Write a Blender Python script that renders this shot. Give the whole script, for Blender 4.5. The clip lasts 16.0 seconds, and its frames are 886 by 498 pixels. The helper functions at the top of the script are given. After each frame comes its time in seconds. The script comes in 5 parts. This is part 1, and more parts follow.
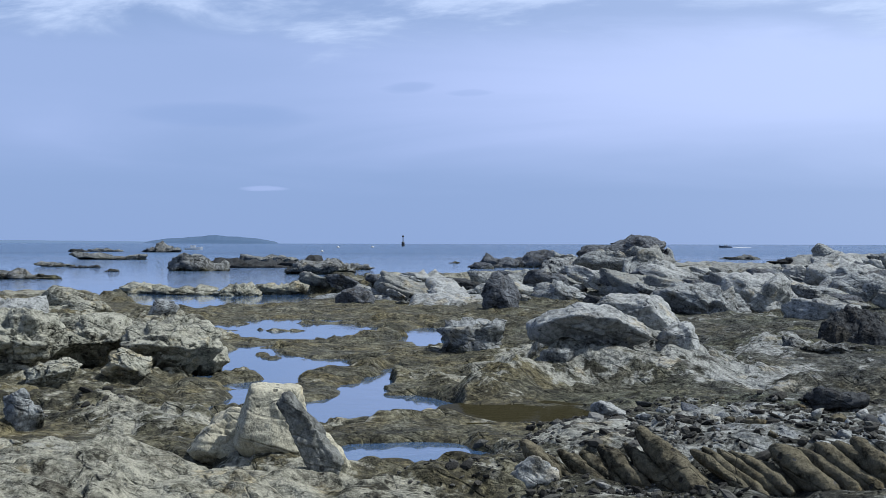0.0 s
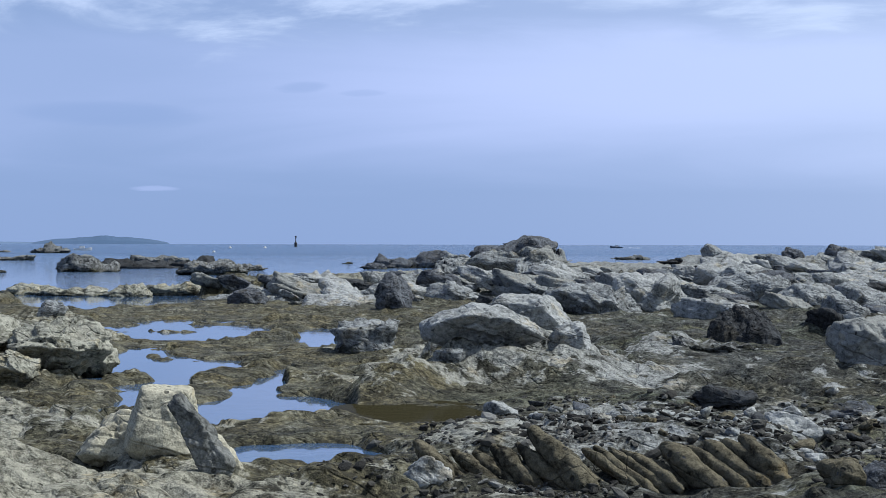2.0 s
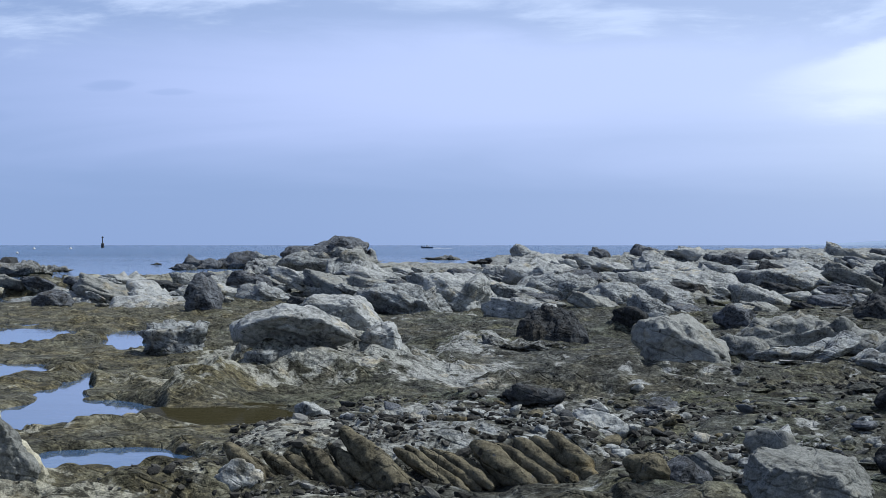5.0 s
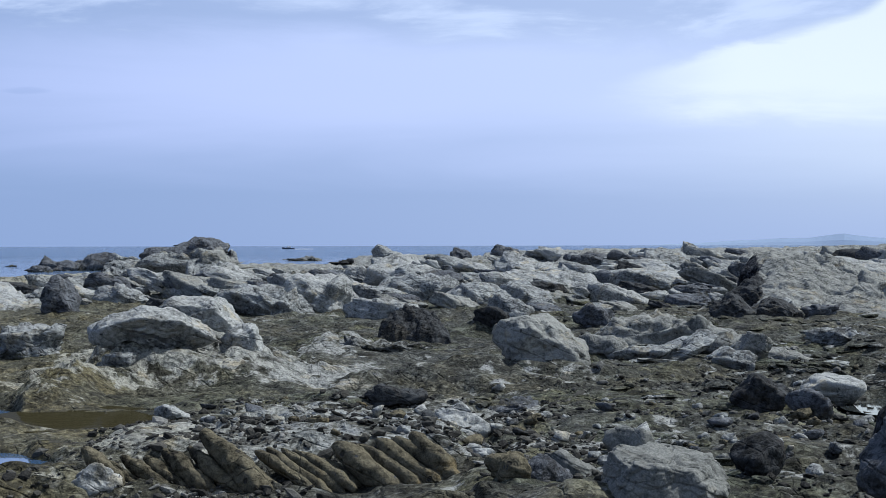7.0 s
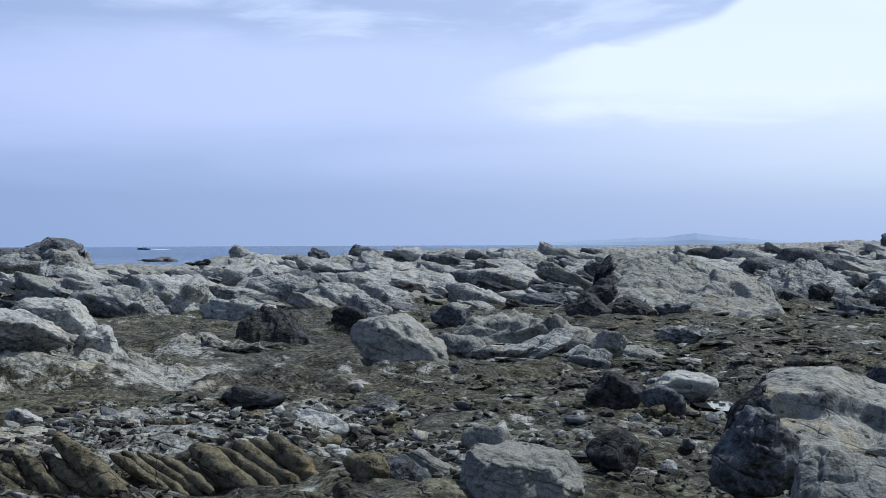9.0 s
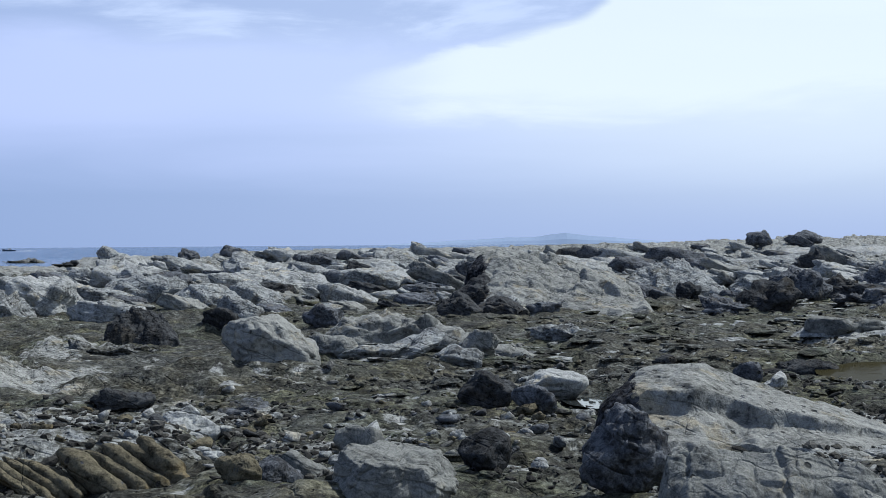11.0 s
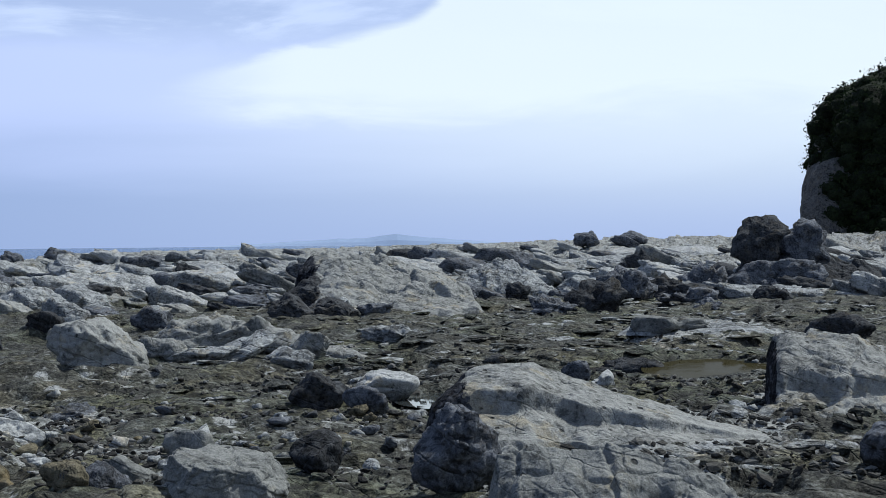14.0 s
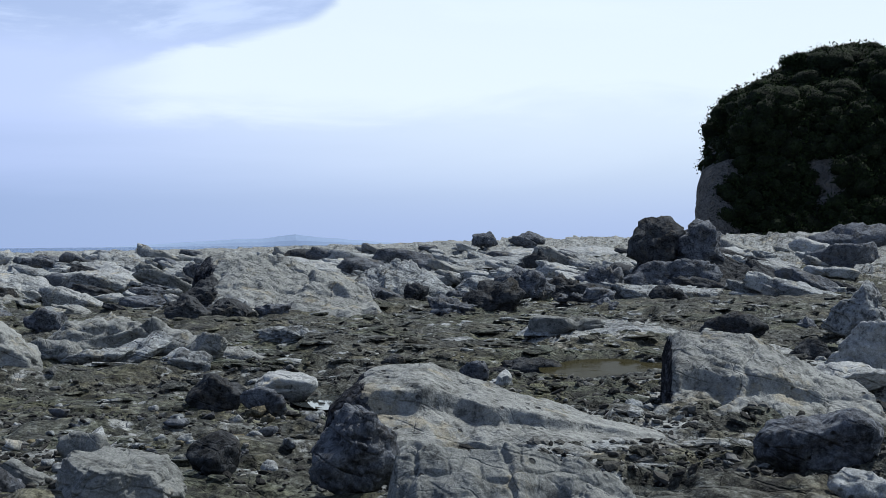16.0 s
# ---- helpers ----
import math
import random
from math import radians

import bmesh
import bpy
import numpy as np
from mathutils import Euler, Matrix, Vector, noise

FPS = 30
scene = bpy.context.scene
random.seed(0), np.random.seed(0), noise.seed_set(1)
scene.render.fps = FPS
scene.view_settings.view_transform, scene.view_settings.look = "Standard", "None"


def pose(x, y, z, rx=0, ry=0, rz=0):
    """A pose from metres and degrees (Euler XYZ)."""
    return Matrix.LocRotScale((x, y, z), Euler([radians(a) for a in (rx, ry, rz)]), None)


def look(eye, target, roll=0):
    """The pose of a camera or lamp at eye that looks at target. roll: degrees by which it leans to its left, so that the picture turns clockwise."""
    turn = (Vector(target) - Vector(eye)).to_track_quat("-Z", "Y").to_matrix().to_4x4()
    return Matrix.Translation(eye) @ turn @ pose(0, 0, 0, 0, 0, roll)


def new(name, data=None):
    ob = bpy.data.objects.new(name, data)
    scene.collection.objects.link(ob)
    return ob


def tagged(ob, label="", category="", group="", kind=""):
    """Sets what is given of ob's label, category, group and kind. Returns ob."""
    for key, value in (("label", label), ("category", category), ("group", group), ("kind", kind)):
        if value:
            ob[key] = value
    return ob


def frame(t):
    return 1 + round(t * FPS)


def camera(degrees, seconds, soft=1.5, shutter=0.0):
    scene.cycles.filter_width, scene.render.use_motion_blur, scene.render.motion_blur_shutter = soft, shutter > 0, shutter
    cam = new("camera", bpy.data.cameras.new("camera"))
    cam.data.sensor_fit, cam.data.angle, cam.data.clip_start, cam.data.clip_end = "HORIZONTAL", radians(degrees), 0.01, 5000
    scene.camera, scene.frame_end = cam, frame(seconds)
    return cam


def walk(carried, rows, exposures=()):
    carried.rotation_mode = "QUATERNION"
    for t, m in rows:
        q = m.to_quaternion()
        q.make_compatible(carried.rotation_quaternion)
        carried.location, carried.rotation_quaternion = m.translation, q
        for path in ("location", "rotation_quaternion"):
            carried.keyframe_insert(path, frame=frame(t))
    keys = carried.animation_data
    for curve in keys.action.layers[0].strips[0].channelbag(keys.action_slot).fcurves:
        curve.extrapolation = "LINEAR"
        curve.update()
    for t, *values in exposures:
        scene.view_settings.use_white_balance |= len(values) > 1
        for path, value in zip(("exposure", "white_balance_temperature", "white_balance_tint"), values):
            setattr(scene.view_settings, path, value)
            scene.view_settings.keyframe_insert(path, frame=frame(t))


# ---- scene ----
# Camera: one stand on the shore rocks, 1.8 m above the water, panning to the right.
EYE = 1.8
cam = camera(30.93, 16.0, 0.7)
walk(cam, [
    (0, pose(0, 0, EYE, 89.797, -0.129, -0.000)),
    (0.5, pose(0, 0, EYE, 89.806, -0.188, -0.933)),
    (1, pose(0, 0, EYE, 89.813, -0.158, -2.175)),
    (1.5, pose(0, 0, EYE, 89.826, -0.085, -2.893)),
    (2, pose(0, 0, EYE, 89.821, -0.121, -3.823)),
    (2.5, pose(0, 0, EYE, 89.827, -0.077, -4.781)),
    (3, pose(0, 0, EYE, 89.833, -0.046, -6.057)),
    (3.5, pose(0, 0, EYE, 89.846, -0.003, -7.005)),
    (4, pose(0, 0, EYE, 89.850, 0.004, -8.155)),
    (6.5, pose(0, 0, EYE, 89.855, 0.064, -14.272)),
    (7, pose(0, 0, EYE, 89.864, 0.127, -15.516)),
    (7.5, pose(0, 0, EYE, 89.855, 0.128, -16.598)),
    (8, pose(0, 0, EYE, 89.857, 0.193, -17.941)),
    (8.5, pose(0, 0, EYE, 89.849, 0.204, -19.294)),
    (9, pose(0, 0, EYE, 89.852, 0.237, -20.586)),
    (9.5, pose(0, 0, EYE, 89.844, 0.305, -21.859)),
    (12, pose(0, 0, EYE, 89.826, 0.407, -27.187)),
    (12.5, pose(0, 0, EYE, 89.825, 0.397, -28.219)),
    (13, pose(0, 0, EYE, 89.821, 0.504, -29.193)),
    (13.5, pose(0, 0, EYE, 89.821, 0.531, -30.052)),
    (14, pose(0, 0, EYE, 89.817, 0.603, -31.217)),
    (14.5, pose(0, 0, EYE, 89.813, 0.620, -31.992)),
    (15, pose(0, 0, EYE, 89.807, 0.701, -32.966)),
    (15.5, pose(0, 0, EYE, 89.802, 0.705, -33.877)),
    (16, pose(0, 0, EYE, 89.798, 0.576, -34.845))], [(0, 0.0), (16, 0.0)])

# World: bright hazy summer sky with thin cloud, sun high on the right, cloud bank ahead to the right.
SUN_BEARING, SUN_HEIGHT = 84.0, 58.0
CLOUD_BEARING = 64.0
world = bpy.data.worlds.new("sky")
scene.world = world
world.use_nodes = True


def sky_nodes():
    nt = world.node_tree
    nt.nodes.clear()
    N, L = nt.nodes.new, nt.links.new

    def calc(op, a, b=0.0, c=0.0):
        n = N("ShaderNodeMath"); n.operation = op
        for k, v in enumerate((a, b, c)):
            if isinstance(v, (int, float)):
                n.inputs[k].default_value = v
            else:
                L(v, n.inputs[k])
        return n.outputs[0]

    def fade(v, a, b, lo=0.0, hi=1.0):
        n = N("ShaderNodeMapRange"); n.interpolation_type = "SMOOTHSTEP"
        for k, w in (("From Min", a), ("From Max", b), ("To Min", lo), ("To Max", hi)):
            n.inputs[k].default_value = w
        L(v, n.inputs["Value"])
        return n.outputs[0]

    def blend(f, a, b):
        n = N("ShaderNodeMixRGB")
        for k, v in ((0, f), (1, a), (2, b)):
            if isinstance(v, tuple):
                n.inputs[k].default_value = (*v, 1)
            elif isinstance(v, float):
                n.inputs[k].default_value = v
            else:
                L(v, n.inputs[k])
        return n.outputs[0]

    sky = N("ShaderNodeTexSky")
    sky.sky_type, sky.sun_disc = "NISHITA", False
    sky.sun_elevation, sky.sun_rotation = radians(SUN_HEIGHT), radians(SUN_BEARING)
    sky.air_density, sky.dust_density, sky.ozone_density = 1.0, 0.4, 3.0
    gen = N("ShaderNodeTexCoord").outputs["Generated"]
    sep = N("ShaderNodeSeparateXYZ")
    L(gen, sep.inputs[0])
    z = sep.outputs["Z"]
    # sea haze, thick near the horizon, brighter towards the sun
    dot = N("ShaderNodeVectorMath"); dot.operation = "DOT_PRODUCT"
    b, h = radians(CLOUD_BEARING), radians(38)
    dot.inputs[1].default_value = (math.sin(b) * math.cos(h), math.cos(b) * math.cos(h), math.sin(h))
    L(gen, dot.inputs[0])
    glow = fade(dot.outputs["Value"], 0.30, 0.97)
    haze = blend(glow, HAZE_FAR, HAZE_SUN)
    col = blend(fade(z, 0.0, 0.6, 0.94, 0.12), sky.outputs[0], haze)
    # cloud sheet seen in perspective: direction divided by its height
    dv = N("ShaderNodeVectorMath"); dv.operation = "DIVIDE"
    cb = N("ShaderNodeCombineXYZ")
    up = calc("ADD", z, 0.10)
    for i in range(3):
        L(up, cb.inputs[i])
    L(gen, dv.inputs[0]); L(cb.outputs[0], dv.inputs[1])

    def clouds(scale, rough, shift):
        m = N("ShaderNodeMapping"); m.inputs["Location"].default_value = shift
        L(dv.outputs[0], m.inputs["Vector"])
        n = N("ShaderNodeTexNoise")
        n.inputs["Scale"].default_value, n.inputs["Detail"].default_value = scale, 7.0
        n.inputs["Roughness"].default_value, n.inputs["Distortion"].default_value = rough, 0.5
        L(m.outputs[0], n.inputs["Vector"])
        return n.outputs["Fac"]

    # bearing and height in degrees, both frayed by noise
    deg = 180 / math.pi
    fray = calc("SUBTRACT", clouds(1.6, 0.6, (3.0, 1.0, 0.0)), 0.5)
    soft = calc("SUBTRACT", clouds(0.5, 0.5, CLOUD_SHIFT), 0.5)
    bear0 = calc("MULTIPLY", calc("ARCTAN2", sep.outputs["X"], sep.outputs["Y"]), deg)
    high0 = calc("MULTIPLY", calc("ARCSINE", z), deg)
    bear = calc("MULTIPLY_ADD", fray, 9.0, bear0)
    high = calc("MULTIPLY_ADD", soft, 2.2, calc("MULTIPLY_ADD", fray, 2.2, high0))

    def both(*m):
        r = m[0]
        for v in m[1:]:
            r = calc("MULTIPLY", r, v)
        return r

    # lavender veil over most of the lower sky, thinner on the left and in a clear strip above
    veil = both(fade(high0, 12.0, 40.0, 1.0, 0.3), fade(calc("MULTIPLY_ADD", soft, 3.0, high0), 1.5, 5.2), fade(calc("MULTIPLY_ADD", soft, 30.0, bear0), -13, 9, 0.30, 1.0), fade(high, 6.4, 8.0, 1.0, 0.32))
    col = blend(calc("MULTIPLY", veil, 0.85), col, blend(glow, VEIL_FAR, VEIL_SUN))
    # broken white cloud high up
    puff = both(fade(high0, 12.0, 35.0, 1.0, 0.25), fade(calc("MULTIPLY_ADD", fray, 5.0, high0), 6.6, 8.6), fade(calc("ADD", fray, soft), -0.12, 0.10))
    col = blend(calc("MULTIPLY", puff, 0.75), col, VEIL_SUN)
    # the bright bank that begins as a wedge ahead and spreads towards the sun
    upper = calc("ADD", calc("MULTIPLY_ADD", calc("MAXIMUM", calc("SUBTRACT", bear0, 21.0), 0.0), 0.26, 5.7), calc("ADD", fade(calc("MULTIPLY_ADD", fray, 5.0, bear0), 30.0, 39.0, 0.0, 8.0), fade(bear0, 40.0, 60.0, 0.0, 90.0)))
    under = fade(calc("SUBTRACT", upper, calc("MULTIPLY_ADD", fray, 1.6, high0)), -0.15, 0.40)
    bank = both(under, fade(high0, 13.0, 40.0, 1.0, 0.12), fade(high, 4.0, 5.6), fade(calc("MULTIPLY_ADD", fray, 3.0, bear0), 20.5, 26.0))
    col = blend(calc("MULTIPLY", bank, 0.86), col, CLOUD_SUN)
    # pale glow of the haze under the bank
    col = blend(both(fade(high0, 0.0, 4.0), fade(bear0, 17.0, 42.0), fade(high0, 4.5, 6.5, 0.55, 0.0)), col, CLOUD_SUN)
    # two thin grey streaks and a small pale one
    for sb, sh, wb, wh, tone, amount in ((-1.4, 5.5, 1.0, 0.20, HAZE_FAR, 0.35), (0.9, 5.35, 0.9, 0.14, HAZE_FAR, 0.25), (-6.3, 1.95, 0.9, 0.16, VEIL_FAR, 0.35), (-8.0, 4.5, 4.0, 0.55, HAZE_FAR, 0.5)):
        u = calc("DIVIDE", calc("SUBTRACT", calc("MULTIPLY_ADD", fray, 2.0, bear0), sb), wb)
        v = calc("DIVIDE", calc("SUBTRACT", calc("MULTIPLY_ADD", fray, 0.5, high0), sh), wh)
        r = calc("ADD", calc("MULTIPLY", u, u), calc("MULTIPLY", v, v))
        col = blend(fade(r, 0.1, 1.0, amount, 0.0), col, tone)
    bg = N("ShaderNodeBackground"); bg.inputs["Strength"].default_value = 0.085
    out = N("ShaderNodeOutputWorld")
    L(col, bg.inputs[0]); L(bg.outputs[0], out.inputs[0])


HAZE_FAR, HAZE_SUN = (3.15, 4.7, 8.4), (5.8, 7.4, 11.2)
VEIL_FAR, VEIL_SUN = (6.3, 7.7, 12.6), (7.7, 9.4, 13.0)
CLOUD_SUN = (9.9, 11.4, 12.2)
CLOUD_SHIFT = (0.0, 0.0, 0.0)
sky_nodes()
sun = new("sun", bpy.data.lights.new("sun", "SUN"))
sun.data.energy, sun.data.angle, sun.data.color = 5.0, radians(0.6), (0.97, 0.985, 0.965)
_b, _h = radians(SUN_BEARING), radians(SUN_HEIGHT)
sun.matrix_world = look((0, 0, 60), (-60 * math.sin(_b) * math.cos(_h), -60 * math.cos(_b) * math.cos(_h), 60 - 60 * math.sin(_h)))


# ---- noise ----
def _hash(ix, iy, iz):
    h = (ix.astype(np.int64) * 374761393 + iy.astype(np.int64) * 668265263 + iz.astype(np.int64) * 1274126177) & 0xFFFFFFFF
    h = ((h ^ (h >> 13)) * 1103515245) & 0xFFFFFFFF
    h = ((h ^ (h >> 16)) * 2246822519) & 0xFFFFFFFF
    return h ^ (h >> 15)


def noise2(x, y, seed=0):
    """Gradient noise in the plane, about -0.7 to 0.7."""
    x0, y0 = np.floor(x), np.floor(y)
    fx, fy = x - x0, y - y0
    u, v = fx * fx * fx * (fx * (fx * 6 - 15) + 10), fy * fy * fy * (fy * (fy * 6 - 15) + 10)
    z = np.full(1, seed)

    def corner(i, j):
        a = (_hash(x0 + i, y0 + j, z) & 1023) * (2 * math.pi / 1024)
        return np.cos(a) * (fx - i) + np.sin(a) * (fy - j)
    a = corner(0, 0) * (1 - u) + corner(1, 0) * u
    b = corner(0, 1) * (1 - u) + corner(1, 1) * u
    return a * (1 - v) + b * v


def noise3(p, seed=0):
    """Value noise in space for an array of points, -1 to 1."""
    q = np.floor(p)
    f = p - q
    w = f * f * (3 - 2 * f)
    r = 0
    for i in (0, 1):
        for j in (0, 1):
            for k in (0, 1):
                c = (_hash(q[:, 0] + i + seed * 57, q[:, 1] + j, q[:, 2] + k) & 65535) / 32767.5 - 1
                r = r + c * (w[:, 0] if i else 1 - w[:, 0]) * (w[:, 1] if j else 1 - w[:, 1]) * (w[:, 2] if k else 1 - w[:, 2])
    return r


def fbm2(x, y, seed=0, octaves=4, gain=0.5):
    r, a = 0, 1.0
    for o in range(octaves):
        r = r + a * noise2(x * 2.03 ** o + 17.3 * o, y * 2.03 ** o - 9.1 * o, seed + o)
        a *= gain
    return r


def ridged2(x, y, seed=0, octaves=4, gain=0.5):
    """Sharp crests with hollows between, 0 to about 1.5."""
    r, a = 0, 1.0
    for o in range(octaves):
        r = r + a * (1 - np.abs(noise2(x * 2.03 ** o + 7.7 * o, y * 2.03 ** o + 3.1 * o, seed + o)) * 2.2)
        a *= gain
    return r


DIP = 0.75      # the strata dip to the right: gentle faces to that side, broken scarps to the left


def cells2(x, y, seed=0, worn=13.0):
    """Worley cells: nearest and second nearest distance, and tilted facets of random height, about -0.5 to 0.5, whose steps are worn to slopes."""
    x0, y0 = np.floor(x), np.floor(y)
    d1 = np.full(x.shape, 9.0); d2 = np.full(x.shape, 9.0); top = np.zeros(x.shape); total = np.full(x.shape, 1e-12)
    z = np.full(1, seed)
    for i in (-1, 0, 1):
        for j in (-1, 0, 1):
            h = _hash(x0 + i, y0 + j, z)
            dx = x0 + i + (h & 1023) / 1023 - x
            dy = y0 + j + ((h >> 10) & 1023) / 1023 - y
            d = np.sqrt(dx * dx + dy * dy)
            near = d < d1
            d2 = np.where(near, d1, np.minimum(d2, d))
            k = ((h >> 20) & 1023) / 1023
            a = k * 57.0
            w = np.exp(-worn * d)
            top = top + w * (k - 0.5 + 0.35 * (np.cos(a) * dx + np.sin(a) * dy) + DIP * (0.9 * dx - 0.3 * dy))
            total = total + w
            d1 = np.where(near, d, d1)
    return d1, d2, top / total


def cells3(p, seed=0):
    """Worley cells in space: gap between the two nearest centres, and the nearest cell's tilted facet."""
    q = np.floor(p)
    d1 = np.full(len(p), 9.0); d2 = np.full(len(p), 9.0); top = np.zeros(len(p))
    for i in (-1, 0, 1):
        for j in (-1, 0, 1):
            for k in (-1, 0, 1):
                h = _hash(q[:, 0] + i + 31 * seed, q[:, 1] + j, q[:, 2] + k)
                dx = q[:, 0] + i + (h & 255) / 255 - p[:, 0]
                dy = q[:, 1] + j + ((h >> 8) & 255) / 255 - p[:, 1]
                dz = q[:, 2] + k + ((h >> 16) & 255) / 255 - p[:, 2]
                d = np.sqrt(dx * dx + dy * dy + dz * dz)
                near = d < d1
                d2 = np.where(near, d1, np.minimum(d2, d))
                a = ((h >> 24) & 255) / 255
                top = np.where(near, a - 0.5 + 0.5 * (np.cos(a * 57) * dx + np.sin(a * 57) * dy + np.cos(a * 91) * dz) + 0.55 * dx, top)
                d1 = np.where(near, d, d1)
    return d2 - d1, top


def smooth(a, b, x):
    t = np.clip((x - a) / (b - a), 0, 1)
    return t * t * (3 - 2 * t)


# ---- materials ----
def material(name):
    m = bpy.data.materials.new(name)
    m.use_nodes = True
    nt = m.node_tree
    return m, nt, nt.nodes["Principled BSDF"]


def noise_node(nt, scale, detail=6.0, rough=0.6, vector=None, distortion=0.0):
    n = nt.nodes.new("ShaderNodeTexNoise")
    n.inputs["Scale"].default_value, n.inputs["Detail"].default_value = scale, detail
    n.inputs["Roughness"].default_value, n.inputs["Distortion"].default_value = rough, distortion
    if vector is not None:
        nt.links.new(vector, n.inputs["Vector"])
    return n.outputs["Fac"]


def ramp(nt, fac, stops):
    r = nt.nodes.new("ShaderNodeValToRGB")
    e = r.color_ramp.elements
    while len(e) < len(stops):
        e.new(0.5)
    for el, (pos, col) in zip(e, stops):
        el.position, el.color = pos, (*col, 1)
    nt.links.new(fac, r.inputs[0])
    return r.outputs[0]


def mix(nt, fac, a, b, mode="MIX"):
    n = nt.nodes.new("ShaderNodeMixRGB")
    n.blend_type = mode
    for k, v in ((0, fac), (1, a), (2, b)):
        if isinstance(v, (int, float)):
            n.inputs[k].default_value = v
        elif isinstance(v, tuple):
            n.inputs[k].default_value = (*v, 1)
        else:
            nt.links.new(v, n.inputs[k])
    return n.outputs[0]


def math_node(nt, op, a, b=0.0, c=0.0, clamp=False):
    n = nt.nodes.new("ShaderNodeMath")
    n.operation, n.use_clamp = op, clamp
    for k, v in enumerate((a, b, c)):
        if isinstance(v, (int, float)):
            n.inputs[k].default_value = v
        else:
            nt.links.new(v, n.inputs[k])
    return n.outputs[0]


def span(nt, v, a, b, lo=0.0, hi=1.0):
    n = nt.nodes.new("ShaderNodeMapRange")
    n.interpolation_type = "SMOOTHSTEP"
    n.inputs["From Min"].default_value, n.inputs["From Max"].default_value = a, b
    n.inputs["To Min"].default_value, n.inputs["To Max"].default_value = lo, hi
    nt.links.new(v, n.inputs["Value"])
    return n.outputs[0]


def bump(nt, bsdf, height, strength, distance):
    b = nt.nodes.new("ShaderNodeBump")
    b.inputs["Strength"].default_value, b.inputs["Distance"].default_value = strength, distance
    nt.links.new(height, b.inputs["Height"])
    nt.links.new(b.outputs[0], bsdf.inputs["Normal"])


def rock_material(name, pale, mid, dark, weed_line=None, stain=0.5, weed_top=0.92, coat=False, lines=1.0, grit=1.0):
    """Weathered shore rock: pale dry stone with grey and dark patches and black cracks; below weed_line metres a brown and olive coat of weed."""
    m, nt, bsdf = material(name)
    pos = nt.nodes.new("ShaderNodeNewGeometry").outputs["Position"]
    big = noise_node(nt, 0.8, 5, 0.62, pos)
    mid_n = noise_node(nt, 4.0, 7, 0.66, pos, 0.3)
    fine = noise_node(nt, 17, 8, 0.7, pos)
    k = math_node(nt, "MULTIPLY", big, 0.22)
    k = math_node(nt, "MULTIPLY_ADD", mid_n, 0.34, k)
    k = math_node(nt, "MULTIPLY_ADD", fine, 0.44, k)
    col = ramp(nt, k, [(0.425, dark), (0.47, mid), (0.535, pale)])
    speck = noise_node(nt, 75, 3, 0.7, pos)
    col = mix(nt, 0.42, col, ramp(nt, speck, [(0.34, (0.35, 0.35, 0.35)), (0.6, (1.3, 1.3, 1.3))]), "MULTIPLY")
    # black cracks and pits, lichen blotches, rust
    vor = nt.nodes.new("ShaderNodeTexVoronoi")
    vor.feature, vor.inputs["Scale"].default_value = "DISTANCE_TO_EDGE", 2.3
    warp = nt.nodes.new("ShaderNodeTexNoise")
    warp.inputs["Scale"].default_value, warp.inputs["Detail"].default_value = 2.5, 5
    nt.links.new(pos, warp.inputs["Vector"])
    nt.links.new(mix(nt, 0.25, pos, warp.outputs["Color"], "ADD"), vor.inputs["Vector"])
    crack = span(nt, vor.outputs["Distance"], 0.0, 0.022, 1.0, 0.0)
    crack = math_node(nt, "MULTIPLY", crack, span(nt, noise_node(nt, 1.3, 3, 0.6, pos), 0.45, 0.58))
    col = mix(nt, math_node(nt, "MULTIPLY", crack, 0.10 * lines), col, (0.03, 0.028, 0.026))
    # dark partings between the tilted beds
    tilt = nt.nodes.new("ShaderNodeVectorMath"); tilt.operation = "DOT_PRODUCT"
    tilt.inputs[1].default_value = (0.34, -0.12, 0.93)
    nt.links.new(pos, tilt.inputs[0])
    bed = math_node(nt, "MULTIPLY_ADD", tilt.outputs["Value"], 5.5, math_node(nt, "MULTIPLY", noise_node(nt, 0.7, 4, 0.55, pos), 2.2))
    bed = math_node(nt, "PINGPONG", bed, 0.5)
    # blocks parted by fine joints: their faces slope to the joints
    facet = nt.nodes.new("ShaderNodeTexVoronoi")
    facet.feature, facet.inputs["Scale"].default_value = "DISTANCE_TO_EDGE", 5.0
    stretch = nt.nodes.new("ShaderNodeMapping")
    stretch.inputs["Scale"].default_value, stretch.inputs["Rotation"].default_value = (0.7, 0.8, 1.7), (0.1, 0.33, 0.0)
    nt.links.new(mix(nt, 0.12, pos, warp.outputs["Color"], "ADD"), stretch.inputs["Vector"])
    nt.links.new(stretch.outputs[0], facet.inputs["Vector"])
    blocks = math_node(nt, "MULTIPLY_ADD", span(nt, vor.outputs["Distance"], 0.0, 0.3), 0.6, math_node(nt, "MULTIPLY", span(nt, facet.outputs["Distance"], 0.0, 0.3), 0.35))
    joint = math_node(nt, "MULTIPLY", span(nt, facet.outputs["Distance"], 0.0, 0.05, 1.0, 0.0), span(nt, noise_node(nt, 1.9, 4, 0.6, pos), 0.50, 0.62))
    col = mix(nt, math_node(nt, "MULTIPLY", joint, 0.28 * lines), col, (0.02, 0.019, 0.018))
